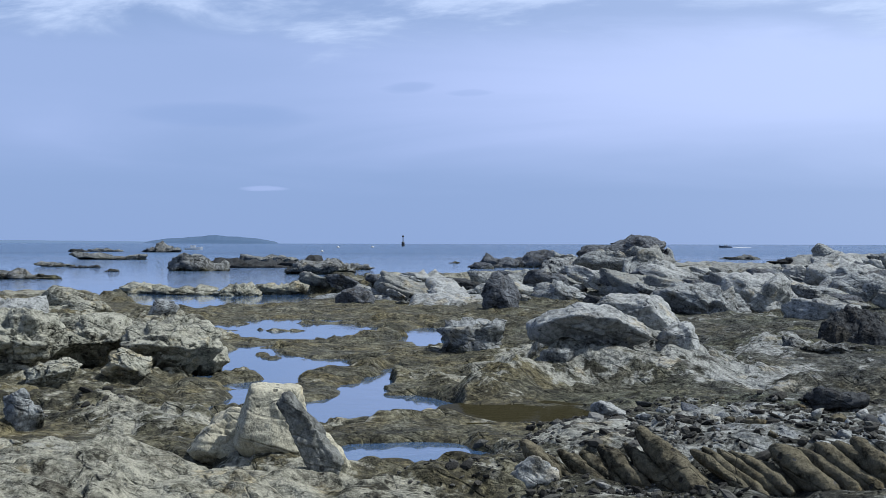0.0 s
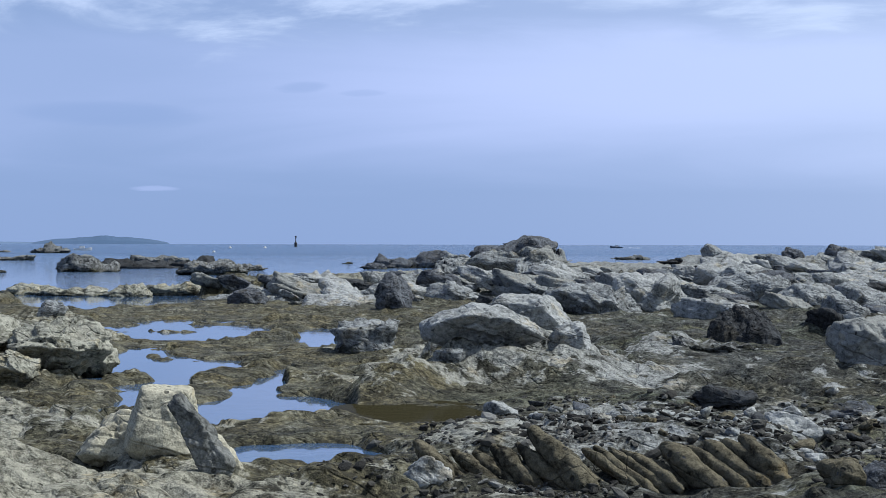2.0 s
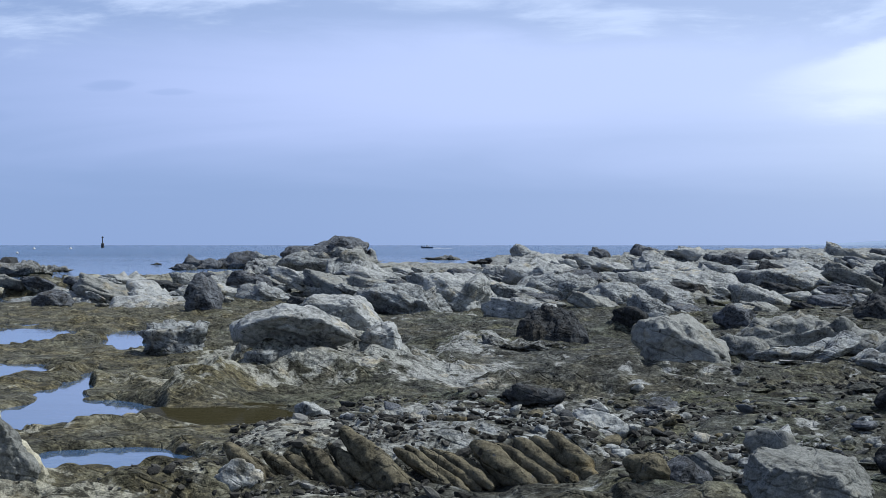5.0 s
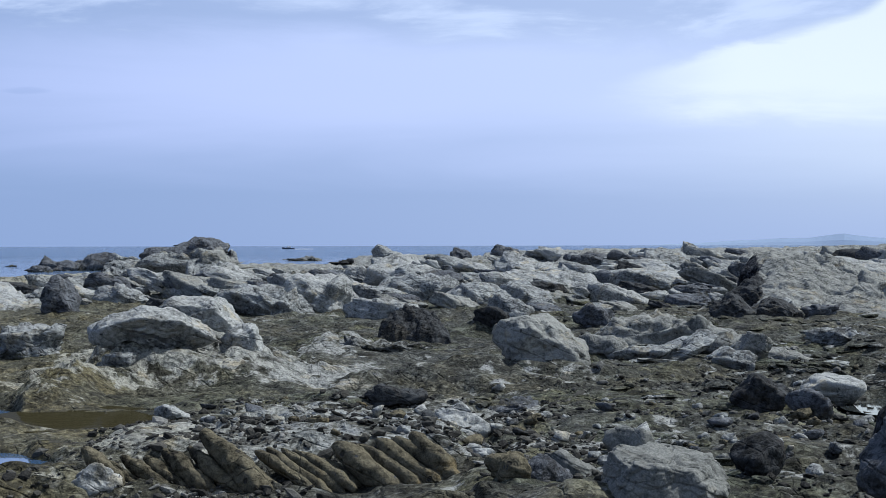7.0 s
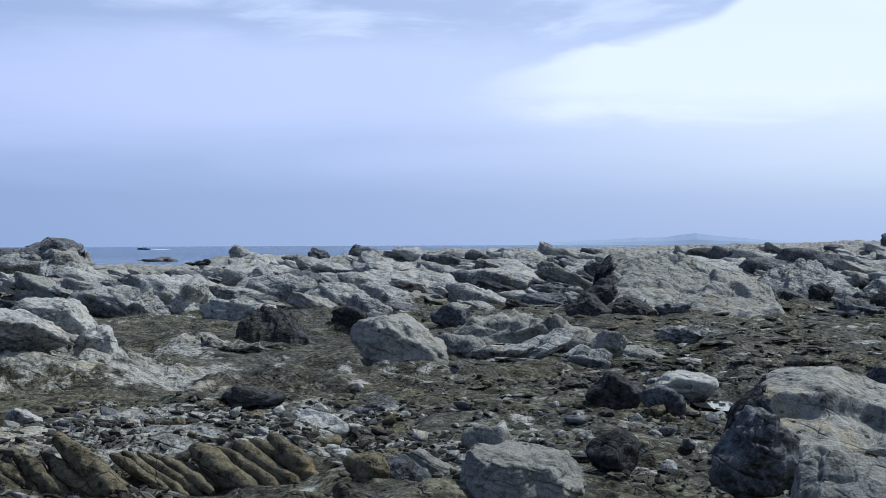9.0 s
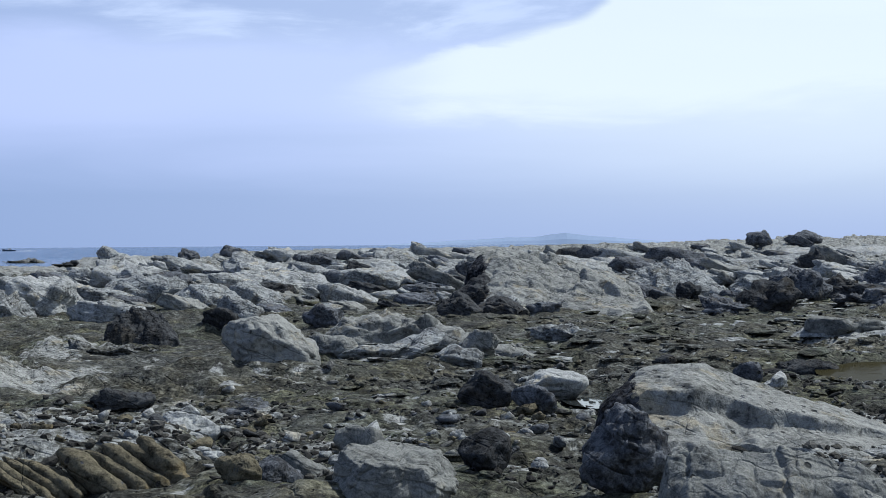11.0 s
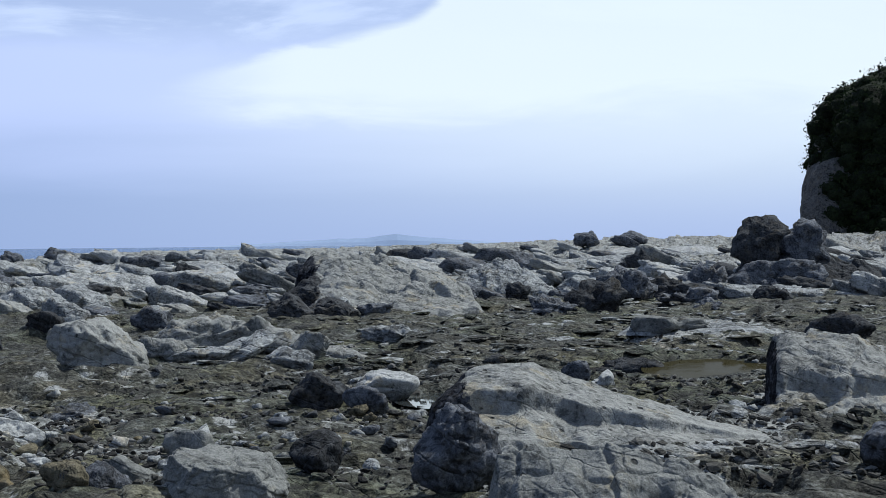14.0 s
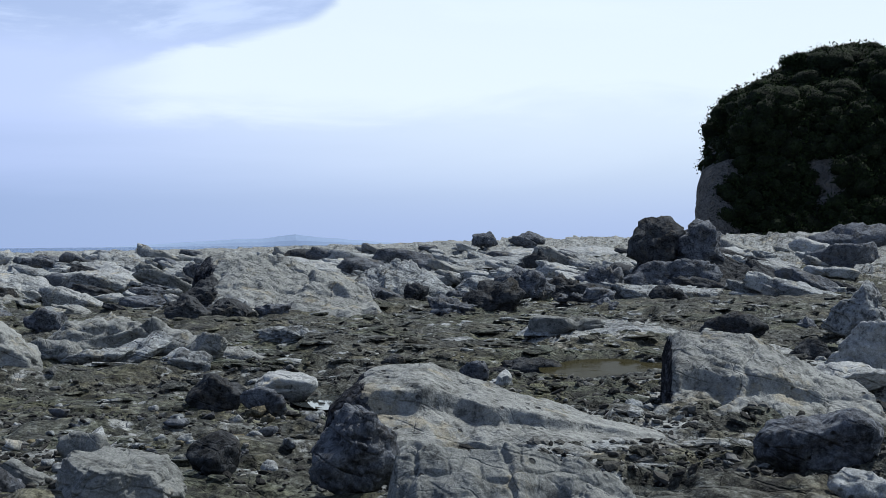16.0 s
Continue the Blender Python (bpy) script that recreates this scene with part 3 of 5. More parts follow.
def build_ground():
    bs = np.concatenate([np.linspace(-180, -17.5, 60)[:-1], np.linspace(-17.5, 52, 1340), np.linspace(52, 180, 50)[1:]])
    ds = np.concatenate([np.linspace(0.01, 9.5, 12)[:-1], EYE / np.tan(np.radians(np.linspace(math.sqrt(math.degrees(math.atan2(EYE, 9.5))), math.sqrt(math.degrees(math.atan2(EYE, 480))), 520) ** 2))])
    B, D = np.meshgrid(np.radians(bs), ds)
    X, Y = (D * np.sin(B)).ravel(), (D * np.cos(B)).ravel()
    Z, weed = terrain(X, Y, True)
    near = 1 - smooth(6, 10, np.hypot(X, Y))
    Z = Z * (1 - near) + 0.15 * near
    # weathering pushes every point about a little, so that faces are pitted and undercut
    P = np.stack([X, Y, Z], 1)
    amp = 0.03 + 0.03 * smooth(25, 60, np.hypot(X, Y))
    for k, s in enumerate((1.7, 4.1)):
        a = (amp / (1 + 0.9 * k) * (1 if k == 0 else 1 - smooth(22, 48, np.hypot(X, Y))))[:, None]
        P = P + a * np.stack([0.8 * noise3(P * s, 70 + k), 0.8 * noise3(P * s, 80 + k), 0.7 * noise3(P * s * np.array([1, 1, 1.6]), 90 + k)], 1)
    X, Y, Z = P.T
    nr, nc = B.shape
    i = np.arange(nr * nc).reshape(nr, nc)
    quads = np.stack([i[:-1, :-1], i[:-1, 1:], i[1:, 1:], i[1:, :-1]], -1).reshape(-1, 4)[:, ::-1]
    me = bpy.data.meshes.new("ground")
    me.vertices.add(nr * nc)
    me.vertices.foreach_set("co", np.stack([X, Y, Z], 1).ravel().astype(np.float32))
    me.loops.add(quads.size)
    me.loops.foreach_set("vertex_index", quads.ravel().astype(np.int32))
    me.polygons.add(len(quads))
    me.polygons.foreach_set("loop_start", np.arange(0, quads.size, 4, dtype=np.int32))
    me.update(calc_edges=True)
    me.validate()
    me.polygons.foreach_set("use_smooth", np.ones(len(quads), bool))
    me.attributes.new("weed", "FLOAT", "POINT").data.foreach_set("value", weed.astype(np.float32))
    me.attributes.new("moss", "FLOAT", "POINT").data.foreach_set("value", (1 - 0.85 * smooth(-3, 13, np.degrees(np.arctan2(X, np.abs(Y))))).astype(np.float32))
    me.materials.append(SHELF)
    return tagged(new("ground", me), "grey tidal rock shelf with brown weed and pools", "rock shelf", kind="structure")


ground = build_ground()


def build_sea():
    bm = bmesh.new()
    bmesh.ops.create_circle(bm, cap_ends=True, segments=96, radius=4900)
    me = bpy.data.meshes.new("water")
    bm.to_mesh(me); bm.free()
    me.materials.append(SEA)
    return tagged(new("water", me), "calm blue sea filling the shore pools", "sea", kind="structure")


build_sea()

for b, d, w, l, level, mat in POOLS:
    bm = bmesh.new()
    ring = []
    for k in range(48):
        a = k / 48 * 2 * math.pi
        q = 1.10 + 0.16 * noise.noise(Vector((2 * math.cos(a), 2 * math.sin(a), b)))
        ring.append(bm.verts.new((w * q * math.cos(a), l * q * math.sin(a), 0)))
    bm.faces.new(ring)
    me = bpy.data.meshes.new("tide_pool")
    bm.to_mesh(me); bm.free()
    me.materials.append(mat)
    pool = new("tide_pool", me)
    pool.matrix_basis = pose(d * math.sin(radians(b)), d * math.cos(radians(b)), level, 0, 0, -b)
    tagged(pool, "shallow clear tide pool on the rock shelf", "tide pool", "tide pools")


# ---- rocks ----
def sight(b, e):
    """How far off the shore (or the water) is met from the stand at bearing b and e degrees below the horizon."""
    t = math.tan(radians(max(e, 0.2)))
    d = np.linspace(8, 1.05 * EYE / t, 700)
    s, c = math.sin(radians(b)), math.cos(radians(b))
    z = np.maximum(terrain(d * s, d * c), 0)
    under = np.nonzero(EYE - d * t <= z)[0]
    return float(d[under[0]]) if len(under) else EYE / t


def icosphere(level):
    bm = bmesh.new()
    bmesh.ops.create_icosphere(bm, subdivisions=level, radius=1)
    v = np.array([p.co for p in bm.verts])
    f = [[p.index for p in q.verts] for q in bm.faces]
    bm.free()
    return v, f


ICO = {k: icosphere(k) for k in (2, 3, 4, 5, 6)}


def rock_mesh(name, size, cuts, mat, seed, level=5, edge=55.0, ball=0.92, lump=0.07, grain=0.014, crack=0.03, layer=0.012, block=0.08, side=None):
    """A boulder of size metres: a ball trimmed by flat cuts (x, y, z, reach), then weathered and cracked."""
    u, faces = ICO[level]
    rng = np.random.default_rng(seed)
    acc = np.ones(len(u)) * ball ** edge
    for c in cuts:
        n = np.array(c[:3], float)
        n /= np.linalg.norm(n)
        acc = acc + (np.maximum(u @ n, 0) / c[3]) ** edge
    p = u * (acc ** (-1 / edge))[:, None]
    lo, hi = p.min(0), p.max(0)
    p = ((p - lo) / (hi - lo) - 0.5) * np.array(size)
    m = float(np.cbrt(size[0] * size[1] * size[2]))
    off = rng.uniform(-50, 50, 3)
    q = p / m
    s = lump * m * (noise3(q * 2.2 + off, seed) + 0.5 * noise3(q * 4.7 + off, seed + 1))
    s = s + grain * m * (noise3(q * 10 + off, seed + 2) + 0.6 * noise3(q * 23 + off, seed + 3) + 0.4 * noise3(q * 47 + off, seed + 4))
    if block:
        for f, a in ((1.5, block), (4.0, block * 0.5), (9.0, block * 0.16)):
            gap, top = cells3(q * np.array([f, f, f * 1.7]) + off + 0.25 * noise3(q * 3 + off, seed + 9)[:, None], seed)
            s = s + a * m * (1.1 * top - 0.4 * np.exp(-(gap / 0.06) ** 2))
    if crack:
        k = np.abs(noise3(q * np.array([2.0, 2.0, 4.5]) + off, seed + 5) + 0.3 * noise3(q * 7 + off, seed + 6))
        s = s - crack * m * np.exp(-(k / 0.08) ** 2)
    if layer:
        w = q[:, 2] * 7 + 1.2 * noise3(q * 1.5 + off, seed + 8)
        s = s + layer * m * (np.abs((w % 1) - 0.5) * 2 - 0.5)
    p = p + u * s[:, None]
    me = bpy.data.meshes.new(name)
    me.from_pydata(p.tolist(), [], faces)
    me.polygons.foreach_set("use_smooth", np.ones(len(faces), bool))
    me.materials.append(mat)
    if side:
        me.materials.append(side[3])
        n = np.empty(len(faces) * 3, np.float32)
        me.polygons.foreach_get("normal", n)
        n = n.reshape(-1, 3)
        way = np.array(side[:3]) / np.linalg.norm(side[:3])
        c = p[np.array(faces)].mean(1)
        me.polygons.foreach_set("material_index", ((n @ way + 0.25 * noise3(c / m * 5, seed)) > 0.42).astype(np.int32))
    return me


def random_cuts(seed, n=9, lo=0.45, hi=0.85):
    rng = np.random.default_rng(seed)
    v = rng.normal(size=(n, 3))
    return [(*a, rng.uniform(lo, hi)) for a in v]


COUNT = [0]


def rock(name, label, b, e, wide, high, mat=None, deep=0.75, cuts=None, seed=None, sink=0.42, turn=0.0, tilt=0.0, group="", category="rock", parent=None, d=None, **kw):
    """A rock on the shore where the stand sights its foot, wide and high degrees as seen from there, deep times as deep as wide."""
    COUNT[0] += 1
    seed = COUNT[0] * 13 if seed is None else seed
    kw.setdefault("level", 6 if wide * high > 30 else 5 if wide * high > 3.2 else 4)
    d = sight(b, e) if d is None else d
    w = d * radians(wide)
    size = (w, w * deep, d * radians(high) / (1 - sink))
    foot = EYE - d * math.tan(radians(e))
    d += size[1] * 0.35
    me = rock_mesh(name, size, random_cuts(seed) if cuts is None else cuts, mat or STONE, seed, **kw)
    ob = new(name, me)
    ob.matrix_basis = pose(d * math.sin(radians(b)), d * math.cos(radians(b)), foot + size[2] * (0.5 - sink), 0, tilt, turn - b)
    if parent is not None:
        ob.parent, ob.matrix_parent_inverse = parent, parent.matrix_basis.inverted()
        return tagged(ob, label)
    return tagged(ob, label, category, group)


def outcrop(name, label, b, e, wide, high, profile, mat=None, deep=0.6, ridge=0.6, front=0.7, side=None, block=0.10, rough=0.03, layer=0.02, skew=0.0, seed=None,
            group="", category="rock", parent=None, grid=(104, 64), seam=0.0, turn=0.0, ledge=0.0):
    """Bedrock that rises out of the shelf. b: bearing of its middle, e: depression of its front foot; profile: (share of width, share of height) along its crest;
    ridge: where the crest runs from front (0) to back (1); front: below 1 a bulging face, 1 an even slope."""
    COUNT[0] += 1
    seed = COUNT[0] * 13 if seed is None else seed
    d = sight(b, e)
    w, h = d * radians(wide), d * radians(high)
    foot = EYE - d * math.tan(radians(e))
    nx, ny = grid
    u, v = np.meshgrid(np.linspace(0, 1, nx), np.linspace(0, 1, ny))
    off = seed * 3.7
    uu = u + skew * (v - ridge) + 0.035 * fbm2(u * 4 + off, v * 4, seed, 3)
    crest = np.interp(uu, [a for a, _ in profile], [c for _, c in profile])
    f = np.where(v < ridge, np.clip(v / ridge, 0, 1) ** front, 1 - 0.8 * np.clip((v - ridge) / (1 - ridge), 0, 1) ** 1.6)
    x, y = (u - 0.5) * w, v * w * deep + 0.16 * w * fbm2(u * 3.5 + off, u * 0, seed + 4, 3) * (1 - v)
    z = h * crest * f
    lift = np.clip(z / h * 3, 0, 1)
    for s, a in ((0.30, 1.0), (0.11, 0.42), (0.045, 0.16)):
        c1, c2, top = cells2(x / (w * s) + off, (y + 0.5 * z) / (w * s * 1.1) + off, seed)
        z = z + lift * block * h * a * (top - 0.55 * np.exp(-((c2 - c1) / 0.07) ** 2))
    if layer:
        k = (z + 0.25 * x + 0.10 * h * fbm2(x / w * 5 + off, y / w * 5, seed + 2, 3)) / (0.11 * h)
        z = z + lift * layer * h * (np.abs(k % 1 - 0.5) * 2 - 0.5)
    if seam:
        worn = np.clip((seam - uu) / 0.05, 0, 1)
        z = z + worn * lift * h * (0.03 * ridged2(x / h * 7 + off, z / h * 4.0, seed, 3) - 0.03)
    if ledge:
        lip = 0.46 * ridge + 0.10 * fbm2(u * 3 + off, u * 0 + 2, seed + 7, 3) + 0.12 * (u - 0.4)
        z = z - ledge * h * crest * (1 - smooth(-0.012, 0.012, v - lip)) * smooth(0.02, 0.12, v)
    edge = np.minimum(np.minimum(u, 1 - u) * 16, np.minimum(v, 1 - v) * 12)
    z = np.where(edge < 1, z * edge - 0.25 * h * (1 - edge), z)
    p = np.stack([x.ravel(), y.ravel(), z.ravel()], 1)
    q = p / h
    for k, (s, a) in enumerate(((2.1, 1.0), (5.3, 0.45), (12.0, 0.22))):
        p = p + rough * h * a * np.stack([noise3(q * s + off, seed + k), noise3(q * s + off, seed + 10 + k), 0.7 * noise3(q * s + off, seed + 20 + k)], 1)
    i = np.arange(nx * ny).reshape(ny, nx)
    quads = np.stack([i[:-1, :-1], i[:-1, 1:], i[1:, 1:], i[1:, :-1]], -1).reshape(-1, 4)
    me = bpy.data.meshes.new(name)
    me.from_pydata(p.tolist(), [], quads.tolist())
    me.polygons.foreach_set("use_smooth", np.ones(len(quads), bool))
    me.materials.append(mat or STONE)
    # dark mask by face direction: slate rock together with painted shade
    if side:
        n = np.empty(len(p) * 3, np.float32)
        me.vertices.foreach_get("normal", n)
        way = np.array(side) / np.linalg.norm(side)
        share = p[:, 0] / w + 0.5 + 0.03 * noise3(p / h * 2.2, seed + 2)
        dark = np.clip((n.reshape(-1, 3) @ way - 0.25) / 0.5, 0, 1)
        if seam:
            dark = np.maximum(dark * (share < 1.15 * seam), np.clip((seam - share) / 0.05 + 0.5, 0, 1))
        me.attributes.new("slate_shade", "FLOAT", "POINT").data.foreach_set("value", dark.astype(np.float32))
    ob = new(name, me)
    ob.matrix_basis = pose(d * math.sin(radians(b)), d * math.cos(radians(b)), foot, 0, 0, turn - b)
    if parent is not None:
        ob.parent, ob.matrix_parent_inverse = parent, parent.matrix_basis.inverted()
        return tagged(ob, label)
    return tagged(ob, label, category, group)


# the near left side
rock("upright_rock", "pale upright block of rock standing on the shelf", -6.11, 7.39, 2.73, 2.39, SAND, deep=0.7, sink=0.2, lump=0.03, block=0.02, grain=0.005, crack=0.01,
     cuts=[(-1, -0.1, 0.28, 0.72), (1, -0.2, 0.1, 0.55), (0.1, -0.15, 1, 0.8), (0.15, -1, 0.5, 0.6), (0.6, -1, 0.3, 0.6), (0, 1, 0.2, 0.7)])
rock("seam_rock", "blue-grey leaning seam of rock beside pale block", -4.75, 7.95, 1.2, 2.9, DULL, sink=0.2, tilt=-30, lump=0.06, block=0.05, deep=1.1,
     cuts=[(-1, 0, 0.1, 0.6), (1, -0.2, 0.35, 0.55), (0, -1, 0.2, 0.6)])
rock("seam_rock", "pale leaning strip of rock beside dark seam", -4.05, 8.15, 0.9, 2.0, SAND, sink=0.2, tilt=-34, lump=0.08, block=0.06, deep=1.1,
     cuts=[(-1, 0, 0.1, 0.6), (1, -0.2, 0.35, 0.6), (0, -1, 0.2, 0.6)])
rock("wedge_rock", "pale wedge of rock leaning on upright block", -7.80, 7.37, 2.63, 1.52, SAND, sink=0.3, block=0.03,
     cuts=[(-0.8, -0.1, 0.6, 0.5), (1, 0, 0.2, 0.8), (0, -1, 0.5, 0.6)])
rock("leaning_slab", "dark blue-grey tilted slab of rock", -14.70, 6.44, 1.82, 1.25, GREY, tilt=28, sink=0.3, deep=0.5)
HOLLOW = [(0.1, -0.75, -0.75, 0.56), (0.1, -0.55, 0.85, 0.50), (0.9, -0.3, 0.35, 0.75), (0.8, -0.3, -0.6, 0.6), (-0.6, -0.4, 0.7, 0.7), (-1, 0, 0, 0.9)]
for (b, e, w, h, tilt) in ((-9.60, 4.50, 3.60, 1.75, 6), (-12.30, 4.35, 3.70, 1.80, -4), (-14.90, 4.40, 3.40, 2.00, 8), (-8.55, 4.70, 2.10, 1.35, 14), (-11.05, 4.95, 1.60, 1.10, 20), (-13.60, 5.00, 1.90, 0.95, -12)):
    rock("hollowed_outcrop", "pale cracked outcrop undercut by dark hollows beside pool", b, e, w, h, OLIVE, deep=0.85, sink=0.12, tilt=tilt, cuts=HOLLOW, group="hollowed outcrop", block=0.10, lump=0.10, grain=0.012, crack=0.03, level=5)
rock("shelf_outcrop", "grey-green rounded outcrop of rock", -15.08, 3.6, 4.65, 1.3, OLIVE)
rock("shore_rock", "grey rock with dark wet foot", -12.90, 2.33, 3.03, 0.73, OLIVE)
rock("shore_rock", "pale jagged rock on the shore", -15.27, 3.04, 2.43, 1.21)
rock("shore_rock", "small grey rock standing in shallow water", -9.88, 2.51, 1.11, 0.57, GREY)
# whale-backed rock in the middle
hump = rock("humped_boulder", "long pale humped boulder with shaded undercut flank", 5.25, 3.62, 4.7, 1.6, STONE, deep=0.6, sink=0.2, tilt=4, lump=0.08, block=0.05, grain=0.010, crack=0.03, layer=0.006, edge=16, ball=0.84,
            cuts=[(0.1, -0.9, -0.7, 0.48), (-0.75, -0.2, 0.65, 0.50), (0.2, -0.35, 1, 0.55), (0.8, -0.2, 0.6, 0.70), (-1, -0.2, -0.2, 0.85), (0, 1, 0.3, 0.8)])
rock("white_ledge", "white smooth ledge", 7.0, 3.05, 3.7, 1.30, STONE, deep=0.6, sink=0.3, tilt=14, lump=0.08, block=0.05, grain=0.010, crack=0.03, layer=0.006, edge=16, ball=0.84, parent=hump,
     cuts=[(-0.35, -0.2, 1, 0.5), (0.75, -0.3, 0.7, 0.52), (-1, 0, 0.4, 0.8), (0, -1, -0.2, 0.6)])
rock("lumpy_rock", "lumpy pitted grey rock beside boulder", 1.10, 3.85, 2.73, 1.05, GREY, lump=0.12, grain=0.02, block=0.18, cuts=[(0, -0.2, 1, 0.7), (-1, 0, 0.3, 0.8), (1, 0, 0.2, 0.8)])
rock("shore_rock", "small rounded grey rock on ledge", 4.07, 4.20, 1.21, 0.49, GREY)
rock("shore_rock", "grey block beside humped boulder", 8.36, 3.60, 1.62, 0.85)
rock("tooth_rock", "dark grey pointed rock in the belt", 2.05, 2.32, 1.52, 1.33, SLATE)
outcrop("dark_outcrop", "black cracked rock with olive weed at its foot", 14.46, 3.46, 2.93, 1.33, ((0, 0.05), (0.2, 0.75), (0.42, 1), (0.75, 0.75), (1, 0.05)), BLACK, front=0.6, block=0.16, rough=0.04)
rock("weed_ledge", "olive weedy ledge under black rock", 13.97, 3.78, 3.84, 0.49, REEF, sink=0.5, block=0.2)
rock("dark_boulder", "dark rounded boulder on weedy flat", 13.73, 5.88, 2.32, 0.89, BLACK, sink=0.2)
# boulders across the middle
rock("white_boulder", "white-topped boulder with grey foot", 18.96, 4.15, 3.6, 1.55, WARM, tilt=13, deep=0.75, sink=0.25, lump=0.09, block=0.06, grain=0.012, crack=0.03, layer=0.008, edge=18, ball=0.84,
     cuts=[(-0.85, -0.5, 0.05, 0.6), (0.4, -0.35, 0.9, 0.5), (-0.35, -0.3, 0.9, 0.6), (0.9, -0.3, 0.4, 0.85), (0, -1, 0.05, 0.66)])
for (b, e, w, h, m, t) in ((21.0, 3.95, 1.9, 0.75, WARM, 14), (22.2, 3.60, 2.7, 1.0, WARM, -14), (23.4, 3.75, 2.4, 1.0, WARM, -20), (23.9, 4.05, 2.6, 0.75, GREY, -16), (24.6, 3.75, 1.5, 1.15, DULL, -34), (25.4, 3.85, 2.1, 0.85, WARM, 10),
                           (26.35, 4.05, 1.1, 1.0, WARM, 20), (25.6, 4.25, 1.7, 0.55, GREY, 8), (22.6, 4.15, 2.2, 0.5, GREY, -8), (27.4, 4.05, 2.0, 0.4, WARM, 8)):
    rock("pale_ridge", "pale smooth lump of a cracked rock ridge", b, e, w * 1.2, h, m, tilt=t, deep=0.8, sink=0.35, lump=0.10, block=0.07, crack=0.03, grain=0.01, edge=22, group="pale ridge")
rock("black_stone", "small black stone on the shelf", 17.29, 2.93, 1.46, 0.69, BLACK)
rock("black_stone", "black angular stone on the shelf", 20.97, 2.90, 1.92, 0.85, SLATE)
# the tilted outcrop with a broken end, whose shade is given as black stone
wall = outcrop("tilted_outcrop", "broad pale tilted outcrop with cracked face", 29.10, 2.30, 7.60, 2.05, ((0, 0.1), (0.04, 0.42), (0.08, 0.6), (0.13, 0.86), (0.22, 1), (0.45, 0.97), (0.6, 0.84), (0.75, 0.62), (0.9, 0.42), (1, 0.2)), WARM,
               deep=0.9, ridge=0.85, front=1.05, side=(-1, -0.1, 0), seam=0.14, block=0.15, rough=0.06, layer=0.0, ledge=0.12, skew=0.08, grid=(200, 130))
for (b, e, w, h, t) in ((26.6, 2.40, 2.3, 1.25, 16), (25.75, 2.55, 1.7, 0.8, 20), (27.3, 2.50, 1.9, 0.55, 12)):
    rock("broken_end", "broken end with its shade put in as black stone", b, e, w, h, BLACK, deep=0.9, sink=0.4, tilt=t, block=0.08, lump=0.05, edge=60, level=5, parent=wall, cuts=[(-0.7, -0.3, 0.5, 0.6), (0.4, -0.3, 0.9, 0.6), (-0.2, -1, 0.2, 0.6), (0.9, -0.4, 0, 0.7)])
rock("split_block", "pale split block", 30.68, 1.97, 2.02, 0.73, STONE, deep=0.6, sink=0.4, block=0.05, parent=wall)
rock("split_block", "pale split block", 27.45, 2.23, 2.63, 0.53, GREY, deep=0.5, sink=0.4, parent=wall)
outcrop("tilted_outcrop", "grey tilted outcrop ribbed with cracks", 33.31, 1.88, 4.25, 1.33, ((0, 0.1), (0.2, 0.8), (0.45, 1), (0.75, 0.7), (1, 0.1)), GREY, block=0.16)
rock("shore_rock", "low pale block of rock", 29.55, 3.37, 2.63, 0.53, GREY)
for (b, e, w, h, m) in ((25.72, 2.40, 1.21, 0.53, SLATE), (27.50, 2.45, 1.52, 0.44, GREY), (28.90, 2.39, 1.21, 0.36, SLATE), (30.30, 2.33, 1.82, 0.49, GREY), (31.62, 2.01, 1.82, 0.69, SLATE), (26.51, 2.30, 1.01, 0.53, BLACK)):
    rock("foot_rock", "broken dark rock at the foot of tilted outcrop", b, e, w, h, m, block=0.2, group="outcrop foot rocks")
# dark row before the cliff
for (b, e, w, h) in ((33.94, 2.03, 0.89, 0.61), (35.15, 2.45, 2.02, 0.53), (36.76, 2.38, 1.92, 0.97), (37.88, 2.13, 2.12, 1.25), (39.09, 1.88, 1.52, 0.85),
                     (40.43, 1.69, 1.82, 0.81), (38.49, 1.13, 1.21, 0.73), (39.79, 2.24, 2.22, 0.53), (42.88, 2.06, 1.21, 0.44), (40.59, 2.35, 1.01, 0.36)):
    rock("dark_shore_rock", "dark grey jagged shore rock", b, e, w, h, (SLATE, BLACK)[COUNT[0] % 2], block=0.2, group="dark jagged rocks")
FOOT = sight(43.28, 1.66)
twin = outcrop("cliff_foot_rock", "dark twin-headed rock under the cliff", 43.68, 1.71, 5.05, 1.46, ((0, 0.1), (0.12, 0.6), (0.3, 0.95), (0.5, 1), (0.7, 0.75), (0.85, 0.45), (1, 0.1)), BLACK, front=0.7, block=0.14, layer=0.05, rough=0.04)
rock("head", "dark blue-grey rounded head", 42.44, 0.56, 1.86, 1.50, BLACK, d=FOOT + 1.2, deep=0.9, sink=0.25, block=0.09, parent=twin, cuts=[(-0.8, -0.2, 0.5, 0.7), (0.3, -0.2, 1, 0.75), (0, -1, 0.2, 0.7)])
rock("head", "dark blue-grey rounded head", 43.90, 0.57, 1.82, 1.46, SLATE, d=FOOT + 1.2, deep=0.9, sink=0.25, block=0.09, parent=twin, cuts=[(-0.5, -0.2, 0.9, 0.7), (0.9, -0.2, 0.2, 0.75), (0, -1, 0.2, 0.7)])
rock("cliff_foot_rock", "dark tilted rock under the cliff", 42.98, 1.70, 3.64, 1.11, SLATE)
